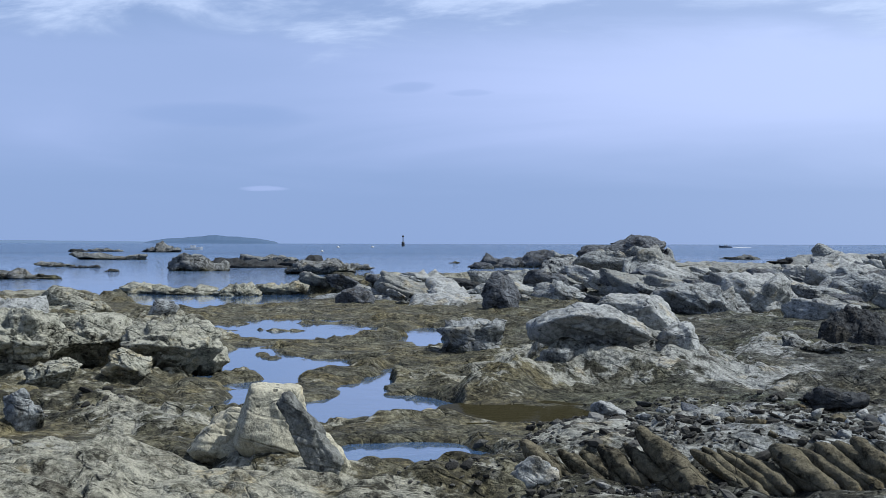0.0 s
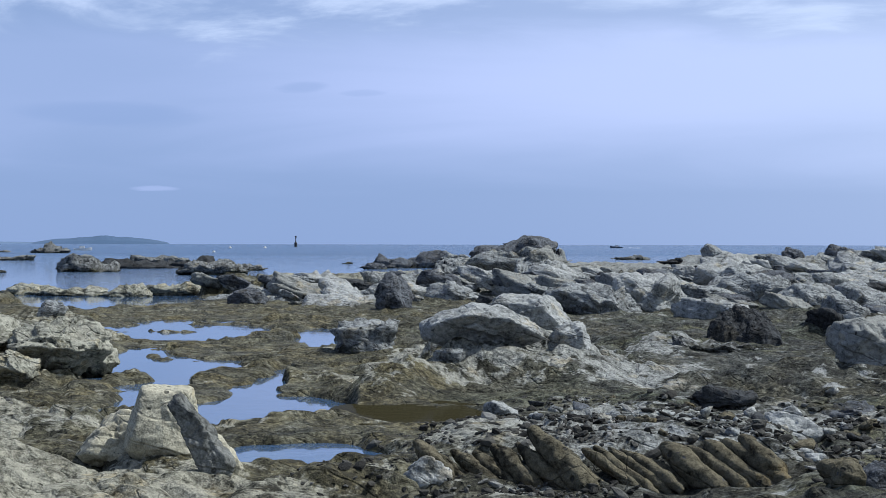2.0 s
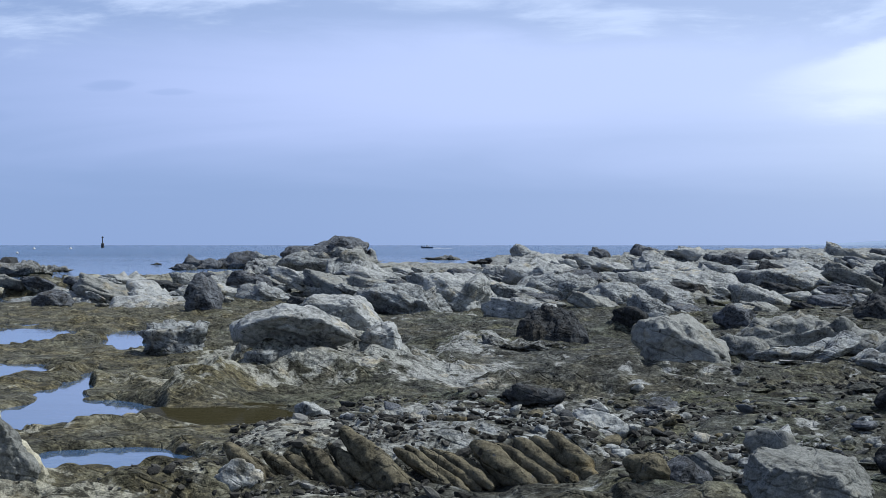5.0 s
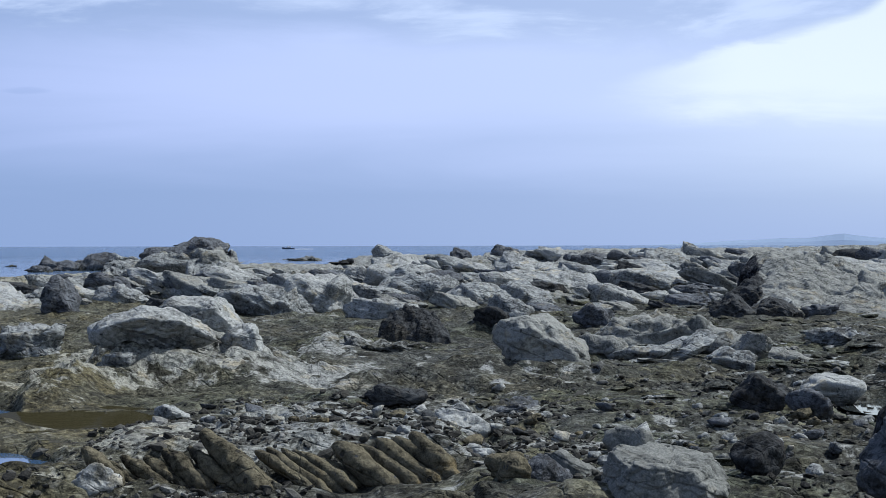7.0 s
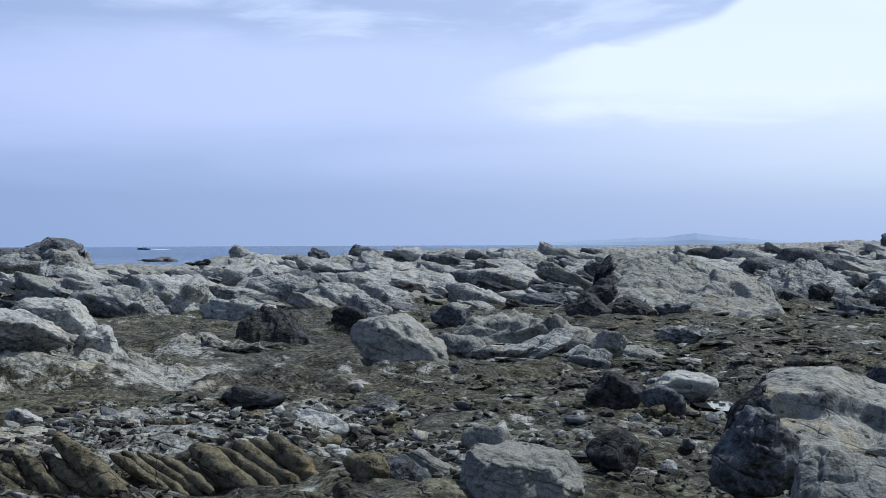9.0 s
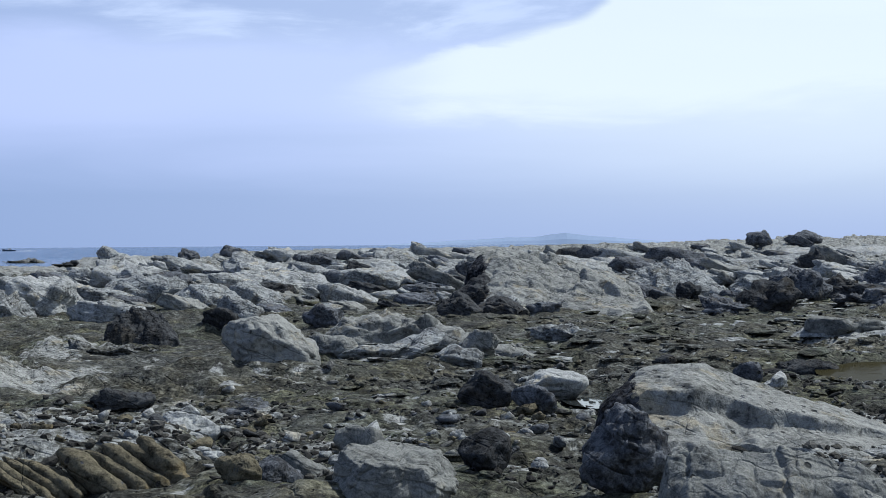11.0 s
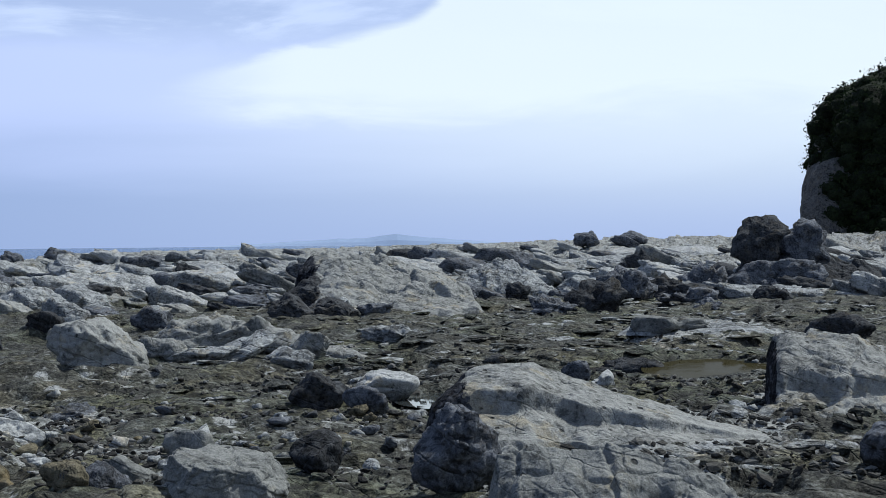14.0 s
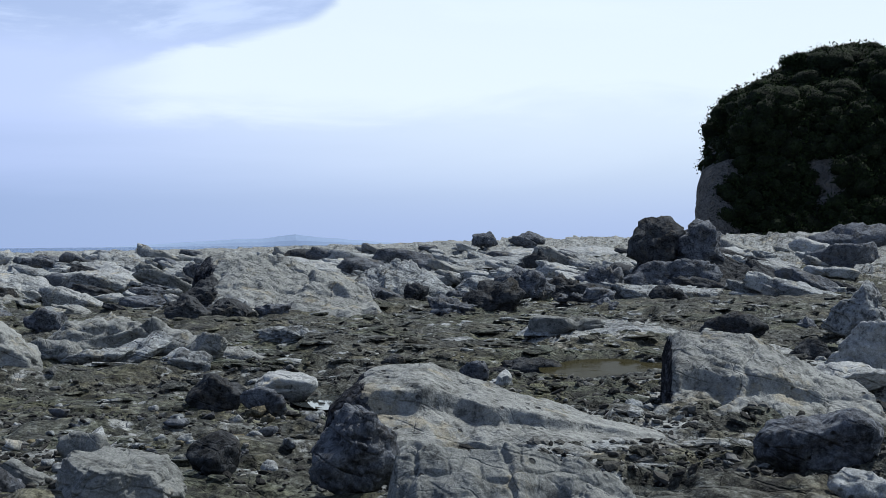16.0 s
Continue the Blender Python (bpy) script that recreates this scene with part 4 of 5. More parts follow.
outcrop("cliff_foot_rock", "black sloping rock under the cliff", 44.96, 1.71, 4.65, 1.29, ((0, 0.2), (0.2, 0.7), (0.4, 1), (0.6, 0.7), (0.8, 0.5), (1, 0.1)), BLACK, block=0.2)
rock("cliff_foot_rock", "small dark round rock below cliff", 41.91, 1.62, 1.11, 0.61, SLATE)
rock("cliff_foot_rock", "dark rock ledge below cliff", 49.02, 0.42, 2.63, 0.97, SLATE)
rock("cliff_foot_rock", "dark rock ledge below cliff", 49.02, 1.00, 2.63, 0.81, SLATE)
rock("skyline_rock", "dark boulder standing on the skyline", 36.34, 0.02, 0.95, 0.42, SLATE, sink=0.35)
rock("skyline_rock", "dark boulder standing on the skyline", 37.96, -0.07, 1.21, 0.28, SLATE)
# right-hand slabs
# left sides: pitted dark rock, with their shade painted in as well
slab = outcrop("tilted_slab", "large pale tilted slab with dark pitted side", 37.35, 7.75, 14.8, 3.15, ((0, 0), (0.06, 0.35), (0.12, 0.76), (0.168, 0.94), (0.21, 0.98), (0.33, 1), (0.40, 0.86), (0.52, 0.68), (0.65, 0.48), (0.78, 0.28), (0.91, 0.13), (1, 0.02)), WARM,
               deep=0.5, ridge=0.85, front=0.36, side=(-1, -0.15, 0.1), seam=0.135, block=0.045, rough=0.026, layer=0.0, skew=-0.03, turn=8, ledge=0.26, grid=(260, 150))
# slate lump standing in for the slab's shaded, pitted left side
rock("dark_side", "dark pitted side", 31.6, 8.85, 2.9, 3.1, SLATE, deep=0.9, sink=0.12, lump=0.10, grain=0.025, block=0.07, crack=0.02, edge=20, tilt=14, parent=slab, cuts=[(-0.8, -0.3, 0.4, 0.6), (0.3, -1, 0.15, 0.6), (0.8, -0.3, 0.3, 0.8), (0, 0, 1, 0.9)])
outcrop("apron", "cracked grey apron of rock", 37.5, 9.75, 10.0, 2.45, ((0, 0.3), (0.06, 0.8), (0.2, 1), (0.5, 0.95), (0.75, 0.7), (0.9, 0.4), (1, 0.1)), DULL, deep=0.30, ridge=0.8, front=0.75, block=0.13, layer=0.0, rough=0.035, parent=slab, turn=6, grid=(220, 90))
rock("lump", "rounded pale lump", 33.3, 8.25, 1.8, 1.05, WARM, deep=0.7, sink=0.3, lump=0.06, block=0.03, edge=18, parent=slab)
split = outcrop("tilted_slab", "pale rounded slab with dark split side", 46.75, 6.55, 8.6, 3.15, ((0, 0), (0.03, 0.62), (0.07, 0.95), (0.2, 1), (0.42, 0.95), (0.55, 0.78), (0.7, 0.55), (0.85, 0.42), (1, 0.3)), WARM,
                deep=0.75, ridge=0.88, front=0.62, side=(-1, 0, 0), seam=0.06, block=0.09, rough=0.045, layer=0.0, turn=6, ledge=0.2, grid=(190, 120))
rock("tilted_slab", "pale low slab behind boulder", 48.60, 5.41, 6.07, 0.81, sink=0.4)
rock("overhang_rock", "pale rock with dark overhang", 49.56, 3.64, 2.83, 2.18, GREY, sink=0.2)
rock("pale_block", "pale block of rock beside slab", 49.74, 4.71, 2.63, 1.94, sink=0.2)
rock("pitted_boulder", "dark blue-grey pitted boulder beside pool", 48.15, 8.13, 4.14, 2.26, SLATE, sink=0.18, lump=0.12, grain=0.02, block=0.03, layer=0.0, edge=10, ball=0.8, cuts=[(0.3, -1, -0.6, 0.7), (-0.5, -0.2, 1, 0.9)])
rock("pale_stone", "pale rounded stone beside pool", 49.52, 8.90, 2.63, 1.01)
rock("long_rock", "long black low rock beside pool", 37.71, 4.72, 3.03, 0.65, BLACK, deep=0.4, sink=0.25)
rock("black_stone", "dark angular stone beside pool", 35.89, 5.23, 1.13, 1.05, SLATE)
rock("pale_stone", "pale small stone beside pool", 36.82, 5.08, 1.01, 0.49)
rock("black_stone", "small black flat stone", 33.02, 4.30, 0.93, 0.34, BLACK)
rock("black_stone", "black low rock on weedy flat", 45.14, 3.30, 2.53, 0.69, BLACK, deep=0.5)
rock("black_stone", "black low rock on weedy flat", 47.69, 4.12, 1.62, 0.65, BLACK)
rock("black_stone", "small dark rock on the flat", 47.55, 3.06, 0.91, 0.40, SLATE)
rock("pale_ridge", "low grey ridge of rock", 39.17, 3.21, 2.83, 0.57, DULL, sink=0.45)
# foreground boulders
rock("flat_boulder", "pale flat-topped boulder with cracked front", 23.40, 9.19, 4.75, 1.86, DULL, sink=0.2, lump=0.06, block=0.045, grain=0.006, crack=0.04, layer=0.004, edge=20, ball=0.86, level=6,
     cuts=[(0.1, -0.25, 1, 0.42), (-1, -0.3, 0.1, 0.7), (0, -1, 0.15, 0.6), (1, -0.4, 0.4, 0.7)])
rock("grey_boulder", "grey boulder behind flat one", 22.13, 7.49, 1.98, 1.05, DULL, block=0.04)
rock("round_boulder", "dark round boulder among small stones", 26.60, 8.14, 2.10, 1.50, BLACK, sink=0.15, deep=0.9, lump=0.06, block=0.03, edge=14, ball=0.8)
rock("dark_boulder", "dark angular boulder on wet flat", 26.65, 5.80, 2.10, 1.29, BLACK, sink=0.2,
     cuts=[(-0.7, -0.2, 0.6, 0.6), (0.5, -0.2, 0.9, 0.55), (0, -1, 0.2, 0.6)])
rock("white_stone", "white-topped rounded stone on wet flat", 29.15, 5.50, 2.3, 1.0, STONE, sink=0.2, lump=0.05, block=0.03, edge=14, ball=0.82, cuts=[(0.2, -0.2, 1, 0.6), (-0.8, -0.3, 0.5, 0.75), (0, -1, -0.5, 0.7)])
rock("dark_boulder", "dark rounded stone beside white one", 28.44, 5.99, 1.78, 0.89, SLATE, sink=0.2)
rock("pale_stone", "small bluish-white stone on weedy flat", 17.54, 5.30, 0.6, 0.36, STONE, sink=0.25)
rock("shard", "pale upright splinter of stone", 3.29, 8.65, 1.72, 1.17, tilt=-30, sink=0.25, deep=0.5)
rock("flat_stone", "pale flat stone on pool's edge", 5.95, 6.10, 1.54, 0.53, deep=0.8, sink=0.3)
rock("low_slab", "low pale slab among stones", 16.05, 6.50, 2.63, 0.93, sink=0.4)
rock("low_slab", "dark flat stone among pebbles", 17.91, 6.03, 2.43, 0.53, SLATE, sink=0.3)
rock("low_slab", "grey long stone among pebbles", 19.95, 8.19, 2.63, 0.77, DULL, tilt=12, block=0.04)
rock("low_slab", "grey long stone among pebbles", 19.37, 8.41, 2.22, 0.69, SLATE, tilt=20, block=0.04)
rock("low_slab", "dark brown stone among pebbles", 17.91, 8.22, 1.82, 0.89, RIB, tilt=25)
# eroded ribs of tilted strata
def rib(b, e, wide, long, lean, seed):
    """A worn rib that runs down the bank from its head, sighted at b, e, leaning to the right; wide metres across and long metres down."""
    rng = np.random.default_rng(seed)
    nu, nv = 34, 20
    u, a = np.meshgrid(np.linspace(0, 1, nu), np.linspace(0, 2 * math.pi, nv, endpoint=False), indexing="ij")
    r = wide / 2 * np.minimum(1, 3.2 * (u + 0.02)) ** 0.45 * np.minimum(1, 5.0 * (1.02 - u)) ** 0.5 * (1 + 0.10 * np.sin(5 * u + seed))
    x, y, z = r * np.cos(a), r * 1.15 * np.sin(a), -u * long
    p = np.stack([x, y, z], -1).reshape(-1, 3)
    away = np.stack([np.cos(a), np.sin(a), 0 * a], -1).reshape(-1, 3)
    q = p / wide + seed
    s = 0.10 * noise3(q * 1.1, seed) + 0.07 * noise3(q * 2.6, seed + 1) + 0.03 * noise3(q * 6, seed + 2) - 0.06 * np.exp(-(noise3(q * np.array([2.2, 2.2, 0.8]), seed + 3) / 0.12) ** 2)
    p = p + away * (wide * s)[:, None]
    p[:, 0] += wide * 0.12 * noise3(np.stack([p[:, 2] * 3, 0 * s + seed, 0 * s], 1), seed + 5)
    i = np.arange(nu * nv).reshape(nu, nv)
    j = np.roll(i, -1, 1)
    quads = np.stack([i[:-1], j[:-1], j[1:], i[1:]], -1).reshape(-1, 4)
    me = bpy.data.meshes.new("rock_rib")
    me.from_pydata(p.tolist(), [], quads.tolist() + [i[0][::-1].tolist(), i[-1].tolist()])
    me.polygons.foreach_set("use_smooth", np.ones(len(me.polygons), bool))
    me.materials.append(RIB)
    d, ob = 11.55, new("rock_rib", me)
    ob.matrix_basis = pose(d * math.sin(radians(b)), d * math.cos(radians(b)), EYE - d * math.tan(radians(e)), 0, 0, -b) @ pose(0, 0, 0, -46 + rng.uniform(-6, 6), 0, 0) @ pose(0, 0, 0, 0, -1.4 * lean, 0)
    tagged(ob, "brown rounded rib of worn tilted strata", "rock", "worn strata ribs")


for k, (b, e, w, l, lean) in enumerate(((7.05, 6.57, 0.22, 0.65, 26), (6.50, 7.08, 0.13, 0.58, 28), (7.63, 7.02, 0.11, 0.52, 28), (8.85, 7.24, 0.10, 0.44, 32),
                                        (9.25, 7.17, 0.11, 0.48, 32), (9.76, 7.18, 0.11, 0.46, 34), (10.24, 7.27, 0.11, 0.44, 34), (10.67, 7.38, 0.10, 0.35, 34),
                                        (11.67, 7.02, 0.21, 0.53, 32), (12.43, 7.11, 0.14, 0.51, 34), (13.10, 6.96, 0.17, 0.55, 34), (13.80, 6.89, 0.14, 0.50, 34),
                                        (14.36, 6.74, 0.18, 0.37, 30), (14.80, 7.50, 0.15, 0.35, 32), (5.59, 7.15, 0.16, 0.49, 30), (4.92, 7.42, 0.13, 0.38, 30),
                                        (4.15, 7.34, 0.14, 0.38, 32), (3.48, 7.51, 0.12, 0.29, 32), (5.98, 7.75, 0.10, 0.35, 30), (8.22, 7.52, 0.10, 0.38, 30),
                                        (2.73, 7.06, 0.16, 0.35, 30), (11.19, 7.59, 0.10, 0.29, 34))):
    rib(b, e, 0.85 * w, 1.3 * l, lean, 300 + k)
# outer reef
for (b, e, w, h) in ((-8.71, 1.00, 2.12, 0.57), (-6.12, 0.80, 2.43, 0.40), (-7.32, 0.88, 3.84, 0.28), (-4.32, 1.12, 2.53, 0.49), (-3.31, 0.96, 1.72, 0.24), (-5.32, 0.84, 2.43, 0.28),
                     (-9.99, 0.34, 1.25, 0.26), (-11.74, 0.60, 2.32, 0.26), (-12.76, 0.33, 0.65, 0.12), (-11.88, 0.32, 1.11, 0.16), (-13.66, 0.84, 1.37, 0.22), (-12.61, 0.88, 1.01, 0.08),
                     (-14.61, 1.27, 2.53, 0.24), (10.52, 0.55, 1.37, 0.16), (12.26, 0.63, 1.50, 0.12), (-11.72, 1.02, 0.53, 0.08), (0.41, 0.71, 0.36, 0.08)):
    rock("reef_rock", "dark reef rock with pale top standing in the sea", b, e, 1.1 * w, 0.72 * h, (REEF, BLACK)[COUNT[0] % 3 == 0], deep=0.6, sink=0.42, group="reef rocks", lump=0.12, crack=0.05, block=0.18)
for (b, e, w, h) in ((-10.51, 1.79, 2.32, 0.53), (-7.28, 1.88, 1.72, 0.61), (-8.90, 1.84, 3.23, 0.36), (-5.82, 1.84, 2.12, 0.57)):
    rock("spit_rock", "pale rounded rock on the low spit", b, e, w, 0.6 * h, OLIVE, deep=0.7, group="spit rocks", crack=0.05, lump=0.10, block=0.14)
# the high rock at the water's edge
PEAK = sight(5.57, 1.26)
peak = outcrop("peak_rock", "high layered grey rock at the water's edge", 5.87, 1.30, 5.46, 1.25, ((0, 0.3), (0.15, 0.55), (0.33, 0.7), (0.5, 0.85), (0.7, 1), (0.86, 0.95), (0.94, 0.6), (1, 0.3)), GREY,
               deep=0.6, front=0.4, block=0.2, rough=0.04, layer=0.05, group="high rocks", grid=(180, 80), side=(-0.6, -0.7, -0.3))
rock("cap", "dark layered cap", 6.36, 0.49, 3.23, 0.65, SLATE, d=PEAK + 1.0, deep=0.7, sink=0.35, tilt=-5, block=0.09, layer=0.03, parent=peak)
rock("cap", "dark layered cap", 6.92, 0.21, 1.94, 0.44, SLATE, d=PEAK + 1.2, deep=0.8, sink=0.25, tilt=-3, block=0.09, layer=0.03, parent=peak)
rock("block", "grey cracked block", 6.06, 0.97, 2.63, 0.81, GREY, d=PEAK - 0.5, deep=0.6, sink=0.3, block=0.2, parent=peak)
rock("block", "grey cracked block", 7.56, 1.01, 2.02, 0.85, WARM, d=PEAK - 0.5, deep=0.6, sink=0.3, block=0.2, parent=peak)
for (b, e, w, h, m) in ((1.94, 0.87, 1.82, 0.44, SLATE), (3.25, 0.86, 1.82, 0.61, SLATE), (4.46, 0.94, 1.62, 0.69, GREY), (1.34, 0.91, 1.01, 0.24, SLATE)):
    rock("low_arm", "low dark jagged arm of the high rock", b, e, w, h, m, deep=0.6, sink=0.35, block=0.16, group="low arm rocks")
outcrop("peak_rock", "pale yellowish ledge below the high rock", 2.95, 1.47, 2.43, 0.57, ((0, 0.3), (0.4, 0.9), (0.8, 1), (1, 0.3)), STONE, deep=0.4, block=0.2, group="high rocks")
outcrop("peak_rock", "grey sloping side of the high rock", 7.76, 1.33, 3.03, 0.89, ((0, 0.9), (0.4, 0.8), (0.8, 0.4), (1, 0.1)), GREY, deep=0.5, block=0.18, group="high rocks")
# broad ledges of the belt
for (b, e, w, h, m, lab) in ((19.07, 1.50, 3.84, 1.05, STONE, "broad pale ledge with dark undercut"), (11.80, 1.52, 4.04, 1.01, STONE, "pale cracked ledge in the belt"), (15.03, 1.73, 3.64, 1.01, GREY, "grey cracked ledge in the belt"),
                             (9.39, 2.21, 4.04, 1.33, GREY, "grey rounded ledge with dark foot"), (21.68, 1.74, 3.23, 0.81, GREY, "grey cracked ledge in the belt"), (11.10, 1.90, 4.85, 1.05, STONE, "pale cracked ledge in the belt"),
                             (0.73, 2.20, 3.64, 0.73, STONE, "pale cracked ledge in the belt"), (-2.50, 2.01, 4.04, 0.61, GREY, "grey cracked ledge in the belt"), (22.22, 1.24, 4.04, 0.81, STONE, "pale cracked ledge in the belt"),
                             (32.13, 0.76, 4.85, 0.53, GREY, "long grey ledge on the far shelf"), (37.18, 0.81, 5.26, 0.61, GREY, "long grey ledge on the far shelf"), (39.20, 0.43, 4.45, 0.49, STONE, "long grey ledge on the far shelf"),
                             (47.49, 0.90, 5.26, 0.73, GREY, "long grey ledge on the far shelf"), (25.15, 0.88, 4.45, 0.57, GREY, "grey cracked ledge in the belt"), (40.18, 3.25, 4.85, 0.49, GREY, "low grey ledge on the flats")):
    k = COUNT[0] % 3
    outcrop("belt_ledge", lab, b, e, 1.15 * w, 0.6 * h, (((0, 0.2), (0.1, 0.8), (0.3, 1), (0.7, 0.85), (0.9, 0.7), (1, 0.1)), ((0, 0.1), (0.3, 0.6), (0.55, 1), (0.85, 0.9), (1, 0.2)), ((0, 0.3), (0.15, 0.9), (0.4, 0.75), (0.7, 1), (1, 0.2)))[k],
            m, deep=0.5, front=0.75, block=0.15, rough=0.05, layer=0.05, group="belt ledges", grid=(84, 52))
# broken belt of boulders
for (b, e, w, h, m) in ((6.77, 1.81, 2.63, 0.55, STONE), (4.36, 1.99, 2.43, 0.6, GREY), (9.34, 2.45, 3.6, 1.0, GREY), (11.10, 1.74, 4.04, 0.7, STONE), (7.96, 1.36, 2.43, 0.61, STONE),
                        (0.53, 2.12, 2.63, 0.69, STONE), (-1.69, 1.80, 2.22, 0.57, GREY), (-3.11, 2.13, 1.42, 0.53, SLATE), (-0.28, 1.52, 3.03, 0.40, STONE), (11.16, 2.25, 3.03, 1.21, STONE),
                        (12.97, 1.54, 3.03, 0.73, STONE), (14.96, 1.93, 2.83, 0.93, GREY), (13.97, 1.14, 3.03, 0.81, STONE), (16.74, 2.12, 2.63, 0.81, GREY), (18.11, 2.51, 2.22, 0.69, GREY),
                        (19.07, 1.43, 3.64, 0.89, STONE), (17.76, 1.33, 1.42, 0.89, SLATE), (21.38, 1.64, 1.62, 0.65, SLATE), (16.64, 2.14, 2.63, 0.73, GREY), (18.66, 2.24, 2.63, 0.81, GREY),
                        (14.22, 1.33, 3.23, 0.81, STONE), (23.07, 1.93, 1.21, 0.36, STONE), (13.62, 0.48, 1.42, 0.36, GREY), (16.14, 0.48, 0.81, 0.36, SLATE), (17.76, 0.36, 1.01, 0.32, SLATE),
                        (21.08, 0.61, 1.42, 0.28, SLATE), (24.46, 0.53, 2.02, 0.44, GREY), (19.47, 0.43, 2.22, 0.28, STONE)):
    rock("belt_rock", "weathered boulder in the broken rock belt", b, e, w, h, m, sink=0.5, deep=0.9, tilt=12, edge=80, group="belt boulders", crack=0.03, block=0.10, lump=0.02, grain=0.008)

# broken slabs of the belt, bedded one against the other, dipping to one side
belt_rng = random.Random(11)
SLABS = []
for k, m in enumerate((STONE, STONE, STONE, WARM, GREY, GREY, GREY, WARM, STONE, GREY, SLATE, SLATE, BLACK, SHELF)):
    side_cuts = [(math.cos(a), math.sin(a), belt_rng.uniform(-0.3, 0.3), belt_rng.uniform(0.55, 0.9)) for a in (belt_rng.uniform(0, 6.28) for _ in range(7))]
    size = (1, belt_rng.uniform(0.55, 0.95), belt_rng.uniform(0.30, 0.5))
    for fine in (4, 3):
        SLABS.append(rock_mesh("bedded_rock", size, side_cuts + [(0.15, -0.2, 1, 0.5), (-0.3, 0.2, 1, 0.62), (0, 0, -1, 0.6)], m, 700 + k, level=fine, edge=80, block=0.10, crack=0.03, lump=0.02, grain=0.012))
BEDDED = []
for k in range(820):
    b, e = belt_rng.uniform(-5, 49), belt_rng.triangular(0.10, 2.5, 1.0)
    d = max(sight(b, e), float(np.interp(b, FOOT_B, FOOT_D)) - 3)
    if d > min(float(np.interp(b, SHORE_B, SHORE_D)), 190) - 3:
        continue
    x, y = d * math.sin(radians(b)), d * math.cos(radians(b))
    z = height(x, y)
    s = belt_rng.choice((0.4, 0.5, 0.6, 0.7, 0.8, 1.0, 1.5)) * (0.5 + d / 70)
    if z < 0.05 or z + 0.22 * s > EYE - d * math.tan(radians(float(np.interp(b, LIMIT_B, LIMIT_E)))):
        continue
    place = pose(x, y, z + 0.04 * s, belt_rng.uniform(-8, 14), belt_rng.uniform(2, 24), belt_rng.uniform(-40, 40) - b) @ Matrix.Diagonal((1.35 * s, s, 0.8 * s, 1))
    BEDDED.append((d, 2 * belt_rng.randrange(14), place))
BEDDED.sort(key=lambda r: r[0])
for d, k, place in BEDDED[:290]:
    ob = new("bedded_rock", SLABS[k + (d > 70)])
    ob.matrix_basis = place
    tagged(ob, "cracked weathered slab bedded in the rock belt", "rock", "bedded slabs")


def far_belt():
    """The many slabs of the belt too far off to tell apart."""
    verts, faces, slots, base = [], [], [], 0
    mats = [STONE, WARM, GREY, SLATE, BLACK, SHELF]
    for d, k, place in BEDDED[290:]:
        me = SLABS[k + 1]
        co = np.empty(len(me.vertices) * 3); me.vertices.foreach_get("co", co)
        m = np.array(place)
        verts.append(co.reshape(-1, 3) @ m[:3, :3].T + m[:3, 3])
        f = np.array([p.vertices[:] for p in me.polygons])
        faces.append(f + base)
        slots.append(np.full(len(f), mats.index(me.materials[0]), np.int32))
        base += len(me.vertices)
    me = bpy.data.meshes.new("far_belt_rocks")
    me.from_pydata(np.concatenate(verts).tolist(), [], np.concatenate(faces).tolist())
    for m in mats:
        me.materials.append(m)
    me.polygons.foreach_set("material_index", np.concatenate(slots))
    me.polygons.foreach_set("use_smooth", np.ones(len(me.polygons), bool))
    tagged(new("far_belt_rocks", me), "broken grey slabs of the far rock belt", "rocks", kind="stuff")


far_belt()

# loose stones on the flats
stones_rng = random.Random(5)
STONE_MESHES = [rock_mesh("beach_stone", (1, stones_rng.uniform(0.6, 1.0), stones_rng.uniform(0.4, 0.75)), random_cuts(900 + k), m, 900 + k, level=2, lump=0.08, grain=0.0, crack=0.0)
                for k, m in enumerate((STONE, STONE, GREY, GREY, SLATE, SLATE, BLACK, RIB))]
for k in range(300):
    if k < 230:
        b, e = stones_rng.uniform(7, 34), stones_rng.triangular(5.9, 9.2, 7.2)
    else:
        b, e = stones_rng.uniform(28, 50), stones_rng.uniform(4.2, 9.0)
    d = EYE / math.tan(radians(e))
    x, y = d * math.sin(radians(b)), d * math.cos(radians(b))
    z = height(x, y)
    if z < 0:
        continue
    s = stones_rng.choice((0.06, 0.08, 0.10, 0.12, 0.16, 0.2))
    ob = new("beach_stone", STONE_MESHES[stones_rng.randrange(8)])
    ob.matrix_basis = pose(x, y, z + 0.15 * s, stones_rng.uniform(-20, 20), stones_rng.uniform(-20, 20), stones_rng.uniform(0, 360)) @ Matrix.Scale(s, 4)
    tagged(ob, "loose grey beach stone on the shelf", "stone", "loose stones")


# rubble strewn over the flats
def rubble_material():
    m, nt, bsdf = material("rubble")
    geo = nt.nodes.new("ShaderNodeNewGeometry")
    c = ramp(nt, geo.outputs["Random Per Island"], [(0.0, (0.025, 0.025, 0.025)), (0.35, (0.045, 0.044, 0.041)), (0.65, (0.08, 0.078, 0.071)), (0.9, (0.14, 0.14, 0.133)), (1.0, (0.25, 0.25, 0.24))])
    n = noise_node(nt, 30, 6, 0.7, geo.outputs["Position"])
    nt.links.new(mix(nt, 0.6, c, ramp(nt, n, [(0.3, (0.4, 0.4, 0.4)), (0.65, (1.15, 1.15, 1.15))]), "MULTIPLY"), bsdf.inputs["Base Color"])
    bsdf.inputs["Roughness"].default_value, bsdf.inputs["Specular IOR Level"].default_value = 0.9, 0.05
    bump(nt, bsdf, n, 0.7, 0.03)
    return m


